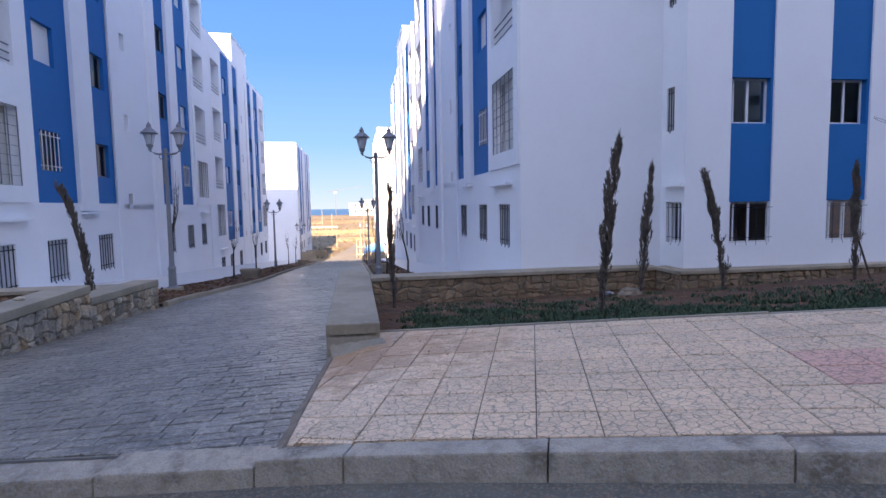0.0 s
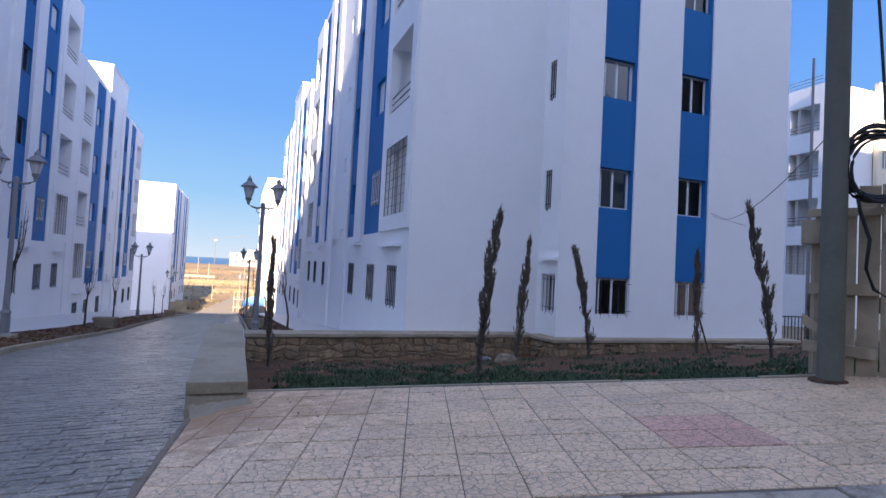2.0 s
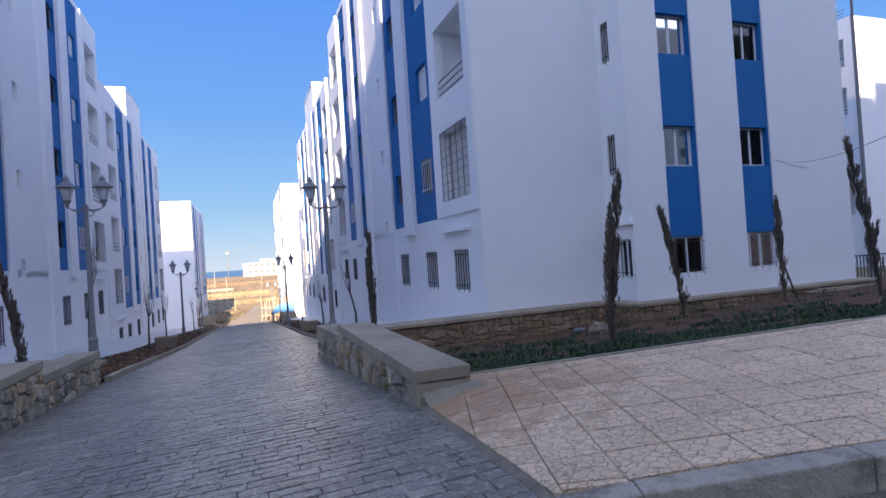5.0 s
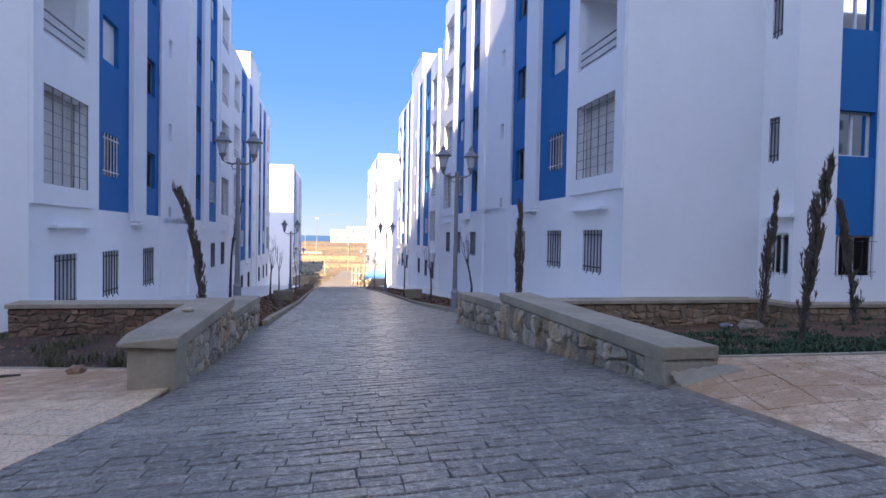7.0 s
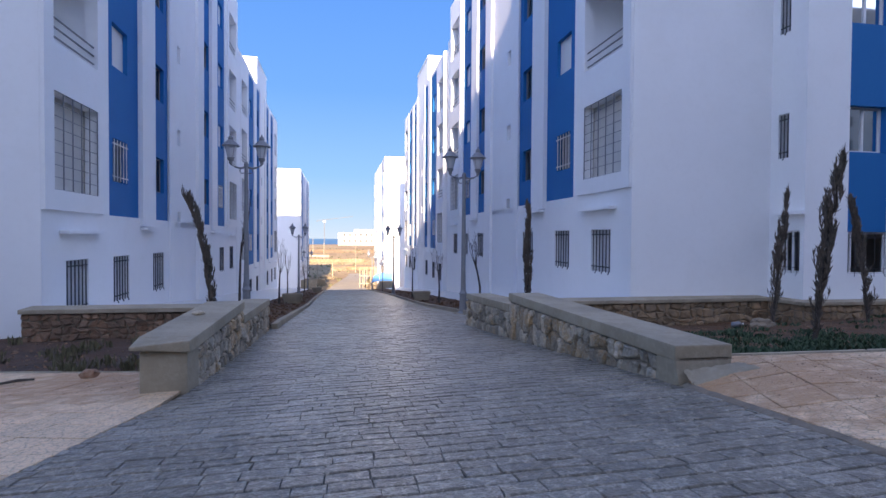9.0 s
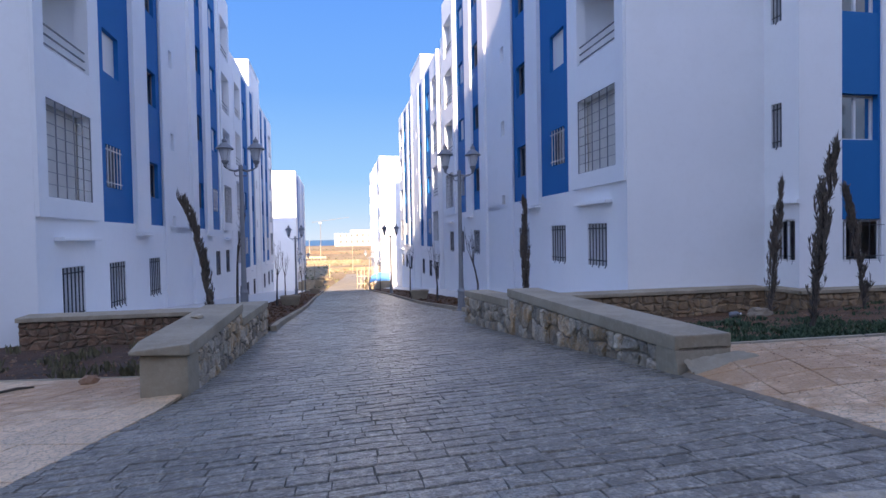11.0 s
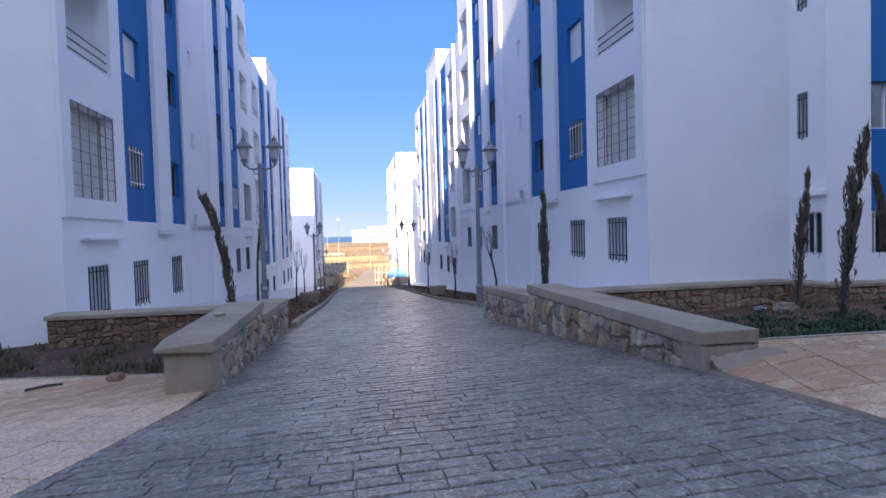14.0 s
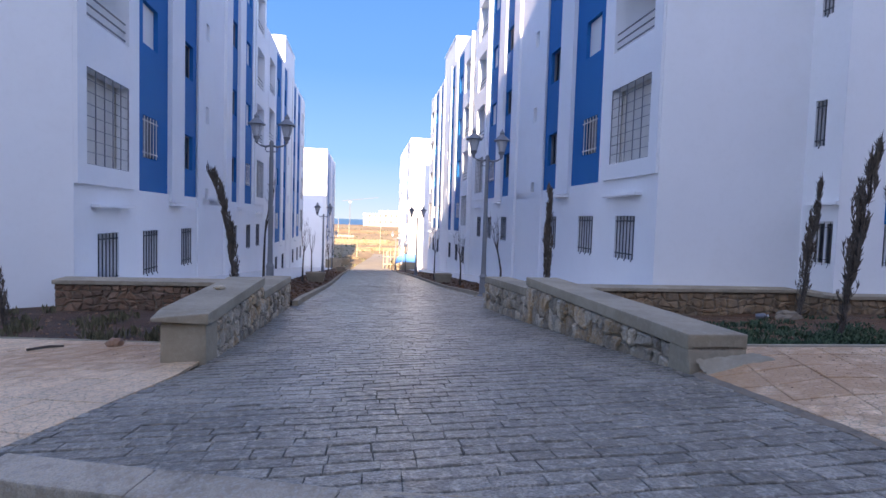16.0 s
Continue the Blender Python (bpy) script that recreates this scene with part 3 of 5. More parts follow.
gut = skew([0, 1, 2, 3], lin(3.58, 5.78, 44), lambda k, y: (lane_edge(y) + (-0.075, -0.05, -0.004, 0.03)[int(k)] + 0.02 * noise.noise(Vector((k * 0.3, y * 4, 0))), y, (road_z(2.8, y) - 0.05, road_z(2.8, y) + 0.010, max(pave_z(2.88, y), road_z(2.88, y)) + 0.002, pave_z(2.9, y) - 0.03)[int(k)] + 0.008 * noise.noise(Vector((k, y * 9, 0)))))
solid("gutter", gut, M["mortar"], "rough brown cement strip between setts and tiles", "gutter", "structure")

ramp = thing("ramp_wall", "low rubble stone parapet with a smooth cement coping beside the lane", "wall", "structure")
wall_seg(ramp, 2.80, 3.26, 5.83, 9.89, 0.60, 0.585, road_z(2.8, 5.83), road_z(2.7, 9.89), -1, 3, 0.24, -0.09)
wall_seg(ramp, 2.71, 3.17, 9.89, 12.6, 0.42, 0.30, road_z(2.7, 9.89), road_z(2.7, 12.6), -1, 4, 0.0, -0.06)
zf = road_z(2.8, 5.7)
part("end_block", Geo().hexa([(2.79, 5.72, zf - 0.3), (3.22, 5.74, zf - 0.3), (3.255, 6.09, zf - 0.3), (2.785, 6.09, zf - 0.3), (2.788, 5.832, 0.488), (3.272, 5.832, 0.488), (3.268, 6.09, 0.488), (2.79, 6.09, 0.488)]), M["concrete"], ramp, "smooth cement end face", bevel=0.012)
fil = skew(lin(0, 1, 14), lin(0, 1, 8), lambda u, v: (2.82 + 0.47 * u + 0.03 * v, 5.775 - (0.10 + 0.10 * u) * v, (0.42 + 0.05 * u) * (1 - v) ** 2.0 + (pave_z(2.84 + 0.45 * u, 5.5) + 0.004) * (1 - (1 - v) ** 2.0) - 0.03 * (v > 0.95) + 0.022 * noise.noise(Vector((u * 9, v * 6, 0)))))
part("cement_fillet", fil, M["concrete"], ramp, "rough cement fillet at the foot", smooth=True)
ramp2 = thing("ramp_wall", "low rubble stone parapet with a smooth cement coping and square end", "wall", "structure")
wall_seg(ramp2, -1.52, -1.055, 7.3, 9.87, 0.50, 0.52, road_z(-1.1, 7.3), road_z(-1.1, 9.87), 1, 6, 0.06, -0.06)
wall_seg(ramp2, -1.58, -1.115, 9.87, 12.77, 0.32, 0.22, road_z(-1.1, 9.87), road_z(-1.1, 12.77), 1, 7, 0.0, -0.08)
part("end_block", Geo().hexa([(-1.46, 7.12, -0.4), (-1.06, 7.10, -0.4), (-1.04, 7.38, -0.4), (-1.50, 7.38, -0.4), (-1.46, 7.12, 0.40), (-1.06, 7.10, 0.40), (-1.04, 7.38, 0.40), (-1.50, 7.38, 0.40)]), M["concrete"], ramp2, "square cement end face", bevel=0.015)
part("coping_lip", Geo().hexa([(-1.525, 7.06, 0.425), (-1.03, 7.06, 0.40), (-1.035, 7.32, 0.38), (-1.54, 7.32, 0.40), (-1.525, 7.06, 0.455), (-1.03, 7.06, 0.505), (-1.035, 7.32, 0.505), (-1.54, 7.32, 0.495)]), M["concrete"], ramp2, bevel=0.012)


def garden_wall(pts, ztop, label, seed, pieces_to, size=0.22, stone="stone_dark"):
    """A retaining wall along points, seen from its -y side."""
    root = thing("retaining_wall", label, "wall", "structure")
    for i, ((xa, ya), (xb, yb)) in enumerate(zip(pts, pts[1:])):
        d = Vector((xb - xa, yb - ya, 0))
        L = d.length
        d.normalize()
        n = Vector((d.y, -d.x, 0))
        def P(u, w, z, xa=xa, ya=ya, d=d, n=n):
            return (xa + d.x * u + n.x * w, ya + d.y * u + n.y * w, z)
        zb = -1.3
        part("core", Geo().hexa([P(0, 0, zb), P(L, 0, zb), P(L, -0.4, zb), P(0, -0.4, zb), P(0, 0, ztop - 0.08), P(L, 0, ztop - 0.08), P(L, -0.4, ztop - 0.08), P(0, -0.4, ztop - 0.08)]), M["mortar"], root)
        part("coping", Geo().hexa([P(-0.03, 0.07, ztop - 0.085), P(L + 0.03, 0.07, ztop - 0.085), P(L + 0.03, -0.42, ztop - 0.085), P(-0.03, -0.42, ztop - 0.085), P(-0.03, 0.07, ztop), P(L + 0.03, 0.07, ztop), P(L + 0.03, -0.42, ztop + 0.02), P(-0.03, -0.42, ztop + 0.02)]), M["concrete"], root, "grey cement coping", bevel=0.012)
        if i < pieces_to:
            rubble(lambda u, v, w, P=P: P(u, w, -0.75 + v * (ztop - 0.09 + 0.75)), L, ztop + 0.66, ztop + 0.66, root, seed + i, size, stone)


garden_wall([(3.25, 13.5), (10.5, 13.72), (10.55, 12.72), (19.3, 12.72)], 0.0, "rubble retaining wall with cement coping at the foot of the building", 21, 3)
garden_wall([(-5.78, 13.40), (-1.6, 13.40)], 0.0, "rubble retaining wall with cement coping above the planting", 31, 1, 0.17, "stone_red")
part("end_face", Geo().box(-5.79, -5.73, 13.42, 14.0, -1.2, -0.085), M["mortar"], bpy.data.objects["retaining_wall.001"])


# ---------------------------------------------------------------- apartment blocks
STOREY = 3.05
WIN = {}


def lattice(xs_, zs_, y0, y1):
    """A flat frame whose odd cells are open: bars stand between xs_[0:2], xs_[2:4], ..., and run along zs_[0:2] and zs_[-2:]."""
    g = Geo()
    nx, nz = len(xs_), len(zs_)
    for y in (y0, y1):
        g.v += [(x, y, z) for z in zs_ for x in xs_]
    at = lambda i, k, s: s * nx * nz + k * nx + i
    full = lambda i, k: 0 <= i < nx - 1 and 0 <= k < nz - 1 and (i % 2 == 0 or k % 2 == 0)
    for i in range(nx - 1):
        for k in range(nz - 1):
            if not full(i, k):
                continue
            q = [(i, k), (i + 1, k), (i + 1, k + 1), (i, k + 1)]
            g.f.append(tuple(at(*c, 0) for c in q))
            g.f.append(tuple(at(*c, 1) for c in reversed(q)))
            for (da, db), (a, b) in (((0, -1), (q[0], q[1])), ((1, 0), (q[1], q[2])), ((0, 1), (q[2], q[3])), ((-1, 0), (q[3], q[0]))):
                if not full(i + da, k + db):
                    g.f.append((at(*a, 0), at(*b, 0), at(*b, 1), at(*a, 1)))
    return g


def pane_set(kind, w, h):
    """Shared meshes of a window: local x across, y into the wall, z up, centred at the opening's foot."""
    key = (kind, round(w, 2), round(h, 2))
    if key in WIN:
        return WIN[key]
    out = []
    if kind in ("slide", "dark", "low"):
        g = lattice([-w / 2, -w / 2 + 0.05, -w / 2 + 0.12, -w / 2 + 0.155, -0.03, 0.03, w / 2 - 0.05, w / 2], [0, 0.05, h - 0.05, h], 0.0, 0.05)
        out.append(("frame", g.mesh("window_frame", M["alu"] if kind != "dark" else M["bar"]), ""))
        out.append(("pane", Geo().face((-w / 2, 0.03, 0), (w / 2, 0.03, 0), (w / 2, 0.03, h), (-w / 2, 0.03, h)).mesh("window_pane", M["glass"]), ""))
    if kind == "blind":
        g = Geo()
        prof = []
        for i in range(16):
            prof += [(0.0, h * i / 16 + 0.004), (0.0, h * (i + 0.8) / 16), (0.012, h * (i + 0.92) / 16)]
        prof += [(0.05, h), (0.05, 0.0)]
        n = len(prof)
        g.v = [(x, y, z) for x in (-w / 2, w / 2) for y, z in prof]
        g.f = [(k, (k + 1) % n, n + (k + 1) % n, n + k) for k in range(n)] + [tuple(range(n)), tuple(range(n, 2 * n))]
        out.append(("shutter", g.mesh("roller_shutter", M["shutter"]), "lowered white roller shutter"))
    if kind == "lowbar":
        out.append(("pane", Geo().box(-w / 2, w / 2, 0.02, 0.06, 0, h).mesh("window_board", M["frost"]), "pale closed shutter board"))
    if kind in ("low", "bars", "lowbar"):
        g = Geo()
        n, br = (4, 0.006) if kind == "low" else (5, 0.015) if kind == "bars" else (max(3, round(w / 0.18)), 0.016)
        for i in range(n):
            x = -w / 2 + w * (i + 0.5) / n
            g.tube([(x, -0.12, 0.02), (x, -0.12, h - 0.02)], br, 5)
            if kind != "bars":
                g.tube([(x, -0.12, 0.03), (x, -0.16 if i % 2 else -0.12, -0.05)], br, 5)
        for z in (0.14, h - 0.14):
            g.box(-w / 2 - 0.02, w / 2 + 0.02, -0.125, -0.115, z - br, z + br)
        out.append(("grille", g.mesh("window_grille", M["alu"] if kind == "bars" else M["iron"]), "white barred grille" if kind == "bars" else "barred iron grille"))
    if kind == "bars":
        out.append(("pane", Geo().face((-w / 2, 0.03, 0), (w / 2, 0.03, 0), (w / 2, 0.03, h), (-w / 2, 0.03, h)).mesh("window_pane", M["glass"]), ""))
    if kind == "grid":
        bx = [q for i in range(6) for q in (-w / 2 + (w - 0.022) * i / 5, -w / 2 + (w - 0.022) * i / 5 + 0.022)]
        bz = [q for i in range(9) for q in ((h - 0.010) * i / 8, (h - 0.010) * i / 8 + 0.010)]
        g = lattice(bx, bz, -0.02, 0.0)
        out.append(("grille", g.mesh("window_grille", M["bar"]), "grid of thin grey bars"))
    if kind == "rail":
        g = Geo()
        for z in (0.14, 0.34, 0.54):
            g.tube([(-w / 2, -0.02, z), (w / 2, -0.02, z)], 0.022, 6)
        out.append(("railing", g.mesh("balcony_railing", M["bar"]), "three grey horizontal rails"))
    if kind == "slit":
        out.append(("pane", Geo().face((-w / 2, 0.03, 0), (w / 2, 0.03, 0), (w / 2, 0.03, h), (-w / 2, 0.03, h)).mesh("slit_pane", M["shutter"]), ""))
    WIN[key] = out
    return out


class Block:
    """Facades in a frame of their own: u along the facade, n out of it, z up."""

    def __init__(self, name, label, base):
        self.root = thing(name, label, "building")
        self.root.location = base
        self.inv = Matrix.Translation(-Vector(base))
        self.base = Vector(base)

    def set_face(self, origin, u, n):
        self.o, self.u, self.n = Vector((*origin, 0)), Vector((*u, 0)).normalized(), Vector((*n, 0)).normalized()
        return self

    def p(self, u, n, z):
        return self.o + self.u * u + self.n * n + Vector((0, 0, z)) - self.base

    def wall(self, name, material, u0, u1, z0, z1, holes=(), n=0.0, depth=0.3, label=""):
        """A slab with openings right through."""
        us = sorted({u0, u1, *[h[0] for h in holes], *[h[1] for h in holes]})
        zs = sorted({z0, z1, *[h[2] for h in holes], *[h[3] for h in holes]})
        g = Geo()
        for a, b in zip(us, us[1:]):
            for c, d in zip(zs, zs[1:]):
                if any(h[0] <= a and b <= h[1] and h[2] <= c and d <= h[3] for h in holes):
                    continue
                for w in (n, n - depth):
                    g.face(self.p(a, w, c), self.p(b, w, c), self.p(b, w, d), self.p(a, w, d))
        for a, b, c, d in [*holes, (u0, u1, z0, z1)]:
            for q in (((a, c), (b, c)), ((a, d), (b, d)), ((a, c), (a, d)), ((b, c), (b, d))):
                (ua, za), (ub, zb) = q
                g.face(self.p(ua, n, za), self.p(ub, n, zb), self.p(ub, n - depth, zb), self.p(ua, n - depth, za))
        return part(name, g, material, self.root, label)

    def window(self, kind, u0, u1, z0, z1, n=0.0, inset=0.14, sill=True, label=""):
        y = -self.n
        x = y.cross(Vector((0, 0, 1)))
        m = Matrix.Identity(4)
        m.col[0][:3], m.col[1][:3], m.col[2][:3] = x, y, (0, 0, 1)
        m.translation = self.p((u0 + u1) / 2, n - inset, z0)
        pieces = pane_set(kind, u1 - u0, z1 - z0)
        nm, me, lb = pieces[0]
        names = {"railing": "balcony_railing", "shutter": "window_shutter", "frame": "window", "grille": "window_grille", "pane": "window"}
        head = part(names[nm], me, None, self.root, lb or label, at=m)
        for nm, me, lb in pieces[1:]:
            part(nm, me, None, head, lb)
        return head

    def slab(self, name, material, u0, u1, n0, n1, z0, z1, label="", bevel=0.0):
        g = Geo().hexa([self.p(u0, n0, z0), self.p(u1, n0, z0), self.p(u1, n1, z0), self.p(u0, n1, z0), self.p(u0, n0, z1), self.p(u1, n0, z1), self.p(u1, n1, z1), self.p(u0, n1, z1)])
        return part(name, g, material, self.root, label, bevel=bevel)

    def loggia(self, u0, u1, z0, z1, n, deep, back="white"):
        """The recess behind a balcony opening."""
        g = Geo()
        a, b = n - 0.3, n - deep
        e = 0.06
        g.face(self.p(u0 - e, b, z0 - e), self.p(u1 + e, b, z0 - e), self.p(u1 + e, b, z1 + e), self.p(u0 - e, b, z1 + e))
        for ua in (u0 - e, u1 + e):
            g.face(self.p(ua, a, z0 - e), self.p(ua, b, z0 - e), self.p(ua, b, z1 + e), self.p(ua, a, z1 + e))
        for za in (z0 - e, z1 + e):
            g.face(self.p(u0 - e, a, za), self.p(u1 + e, a, za), self.p(u1 + e, b, za), self.p(u0 - e, b, za))
        return part("balcony", g, M[back], self.root)


def street_facade(b, L, zb, zg, floors=4, roof=None, rel=0.75, low_z=(-1.90, -0.75)):
    """One facade of the row: barred bays at both ends, blue window strips beside white fins, a stair wall between."""
    top = zb + STOREY * floors + 1.1 if roof is None else roof
    mid = L / 2

    def both(u0, u1):
        return ((u0, u1), (L - u1, L - u0))
    low = []
    for a, c in ((0.98, 2.05), (3.5, 4.6), (6.6, 7.7)):
        low += [(a_, c_, zb + low_z[0], zb + low_z[1]) for a_, c_ in both(a, c)]
    b.wall("base_wall", M["white"], 0, L, zg, zb + 0.25, low, 0.0)
    for h in low:
        b.window("lowbar", *h, label="barred basement window")
    # end bays
    for a, c in both(0.0, 2.85):
        g0, g1 = (a + 0.38, a + 2.45) if a == 0 else (c - 2.45, c - 0.38)
        holes = [(g0, g1, zb + 0.68 + STOREY * k, zb + 2.72 + STOREY * k) for k in range(floors)]
        b.wall("bay_wall", M["white"], a, c, zb + 0.25, top, holes, 0.10 * rel)
        b.slab("bay_canopy", M["white"], g0 + 0.3, g1 + 0.1, 0.0, 0.2, zb - 0.24, zb - 0.16, bevel=0.01)
        for k, h in enumerate(holes):
            b.loggia(*h, 0.10 * rel, 0.34 if k == 0 else 1.3, "tiles" if k == 0 else "white")
            if k == 0:
                b.window("grid", *h, 0.10 * rel, 0.03)
            else:
                b.window("rail", *h, 0.10 * rel, 0.12)
    # plain joints between bay and strips
    for a, c in both(2.85, 3.25):
        b.wall("joint_wall", M["white"], a, c, zb + 0.25, top, (), 0.0)
    for q, (a, c, wa, wc) in enumerate(((3.25, 5.45, 3.6, 4.65), (6.6, 8.25, 6.66, 7.88))):
        for s, (a_, c_) in enumerate(both(a, c)):
            wa_, wc_ = both(wa, wc)[s]
            holes = [(wa_, wc_, zb + 1.17 + STOREY * k, zb + 2.32 + STOREY * k) for k in range(floors)]
            b.wall("blue_panel", M["blue"], a_, c_, zb, top - 0.25, [(h[0], h[1], h[2], h[3]) for h in holes], -0.06 * rel, 0.2)
            b.slab("panel_head", M["white"], a_, c_, -0.3, 0.0, top - 0.25, top)
            for k, h in enumerate(holes):
                kind = ("bars" if k == 0 else "blind") if q == 0 else "dark"
                b.window(kind, *h, -0.06 * rel, 0.12)
    for a, c in both(5.45, 6.6):
        b.wall("fin", M["white"], a, c, zb + 0.02, top - 0.1, (), 0.12 * rel, 0.35)
        b.slab("fin_ledge", M["white"], a + 0.05, c - 0.05, 0.0, 0.2, zb - 0.1, zb - 0.03, bevel=0.01)
    slits = [(9.3, 9.7, zb + 0.02 + STOREY * k, zb + 0.64 + STOREY * k) for k in range(floors)]
    b.wall("stair_wall", M["white"], 8.25, L - 8.25, zb + 0.25, top, slits, 0.0)
    for h in slits:
        b.window("slit", *h)
    b.wall("pilaster", M["white"], L - 9.2, L - 8.25, zg, top, (), 0.16 * rel, 0.2)
    b.wall("pilaster", M["white"], 8.25, 8.75, zg, top, (), 0.05, 0.1)
    return top


def row_block(label, side, c, L, zb, depth, floors=4, tower=True, rel=0.75, low_z=(-1.90, -0.75)):
    o = ((XR if side > 0 else XL) + street(c), c)
    b = Block("apartment_building", label, (o[0], o[1], zb - 3))
    b.set_face(o, (-0.025, 1), (-side, -0.025 * side))
    zg = road_z(0, c + L) - 1.0
    top = street_facade(b, L, zb, zg, floors, rel=rel, low_z=low_z)
    # back, far end and roof
    b.wall("back_wall", M["white"], 0, L, zg, top, (), -depth)
    b.slab("roof", M["white"], 0.3, L - 0.3, -depth, -0.3, top - 1.1, top - 0.9)
    b.slab("far_wall", M["white"], L - 0.3, L, -depth, -0.3, zg, top)
    # added wall and slab stop daylight leaking through the hollow block
    b.slab("inner_wall", M["room"], 0.3, L - 0.3, -2.0, -1.85, zg, top - 1.1)
    b.slab("inner_slab", M["room"], 0.3, L - 0.3, -depth, -0.32, zb - 2.3, zb - 2.2)
    if tower:
        b.slab("stair_tower", M["white"], 7.0, 12.5, -4.8, -0.02, top + 0.004, top + 1.9)
        b.slab("tower_coping", M["white"], 6.9, 12.6, -4.9, 0.03, top + 1.9, top + 2.0)
    return b, top


def stripes(b, x0, x1, top, zg, n, strips, low_z, win_z, plain=()):
    """An end facade with blue strips; b.frame set with u = x."""
    holes = []
    for s0, s1, w0, w1 in strips:
        holes += [(s0, s1, low_z[1] + 0.0, top - 0.25)]
    low = [(w0 - 0.02, w1 + 0.04, *low_z) for s0, s1, w0, w1 in strips]
    b.wall("end_wall", M["white"], x0, x1, zg, top, holes + low, n, 0.12)
    for s0, s1, w0, w1 in strips:
        zs_ = [(w0, w1, win_z[0] + STOREY * k, win_z[1] + STOREY * k) for k in range(4)]
        b.wall("blue_panel", M["blue"], s0, s1, low_z[1], top - 0.25, zs_, n - 0.05, 0.25)
        for h in zs_:
            b.window("slide", *h, n - 0.05, 0.14)
        b.window("low", w0 - 0.02, w1 + 0.04, *low_z, n, 0.06)


# block beside the pavement
bR, topR = row_block("white five-storey apartment block with blue window strips beside the pavement", 1, 14.1, 21.0, 2.42, 10.5, tower=False)
bR.set_face((0, 0), (1, 0), (0, -1))
bR.wall("end_wall", M["white"], 7.02, 10.8, -1.2, topR, (), -14.06)
stripes(bR, 11.1, 18.95, topR, -1.2, -13.0, ((11.98, 13.12, 12.02, 13.06), (14.66, 15.80, 14.70, 15.72)), (0.6, 1.62), (3.53, 4.63))
bR.slab("roof", M["white"], 11.1, 18.95, -24, -13.1, topR - 1.1, topR - 0.9)
# wall, slabs and partition added to keep the panes dark from inside
bR.slab("inner_wall", M["room"], 11.1, 18.64, -15.2, -15.0, -1.0, topR - 1.1)
for k in range(5):
    bR.slab("inner_slab", M["room"], 11.12, 18.64, -14.99, -13.32, 2.3 + STOREY * (k - 1), 2.42 + STOREY * (k - 1))
bR.slab("partition", M["room"], 13.75, 13.87, -14.99, -13.32, -0.6, topR - 1.12)
bR.set_face((10.8, 0), (0, 1), (-1, 0))
sm = [(13.50, 13.82, 3.42 + STOREY * k, 4.5 + STOREY * k) for k in range(4)]
bR.wall("return_wall", M["white"], 13.0, 14.4, -1.2, topR, sm + [(13.12, 13.80, 0.62, 1.65)], 0.0)
for h in sm:
    bR.window("lowbar", *h, label="narrow barred window")
bR.window("low", 13.12, 13.80, 0.62, 1.65)
bR.slab("bay_canopy", M["white"], 12.9, 13.75, 0.0, 0.16, 2.02, 2.1)
bR.set_face((18.95, 0), (0, 1), (1, 0))
bR.wall("side_wall", M["white"], 13.08, 30, -1.2, topR, (), 0.0)

bL, topL = row_block("white five-storey apartment block with blue window strips and barred bays", -1, 13.97, 21.1, 1.68, 11, tower=False, low_z=(-2.03, -0.82))
bL.set_face((0, 0), (1, 0), (0, -1))
bL.wall("end_wall", M["white"], -18, XL + 0.03, -1.6, topL, (), -13.96)

bR2, _ = row_block("white apartment block stepping down the street with blue window strips", 1, 36.9, 21.0, 0.40, 11, rel=0.35)
bR2.set_face((0, 0), (1, 0), (0, -1))
bR2.wall("end_wall", M["white"], 6.35, 17, -4, 0.40 + STOREY * 4 + 1.1, (), -36.9)
bR2.wall("link_wall", M["white"], 6.62, 9, -4, 14.2, (), -35.2, 1.6)
bL2, _ = row_block("white apartment block stepping down the street with blue window strips", -1, 36.3, 20.3, -0.75, 11, rel=0.35)
bL2.set_face((0, 0), (1, 0), (0, -1))
bL2.wall("end_wall", M["white"], -17, XL + street(36.3) + 0.03, -4, -0.75 + STOREY * 4 + 1.1, (), -36.3)
bL2.wall("link_wall", M["white"], -9, XL + street(35.4), -4, 12.55, (), -35.2, 1.1)


def far_block(label, side, x, y, L, zb, top_, depth):
    b = Block("apartment_building", label, (x, y, zb - 3))
    b.set_face((x, y), (-0.02, 1), (-side, -0.02 * side))
    t = street_facade(b, L, zb, zb - 4, 4, roof=top_, rel=0.3)
    b.wall("back_wall", M["white"], 0, L, zb - 4, t, (), -depth)
    b.slab("near_wall", M["white"], 0.0, 0.28, -depth, -0.3, zb - 4, t)
    b.slab("roof", M["white"], 0.3, L - 0.3, -depth, -0.3, t - 1.1, t - 0.9)
    b.slab("far_wall", M["white"], L - 0.3, L, -depth, -0.3, zb - 4, t)
    return b


far_block("distant white apartment block with a sunlit upper end wall", -1, -6.55, 79, 21, -2.6, 10.85, 11)
far_block("distant white apartment block with a sunlit end wall", 1, 4.75, 72, 21, -1.6, 11.95, 11)


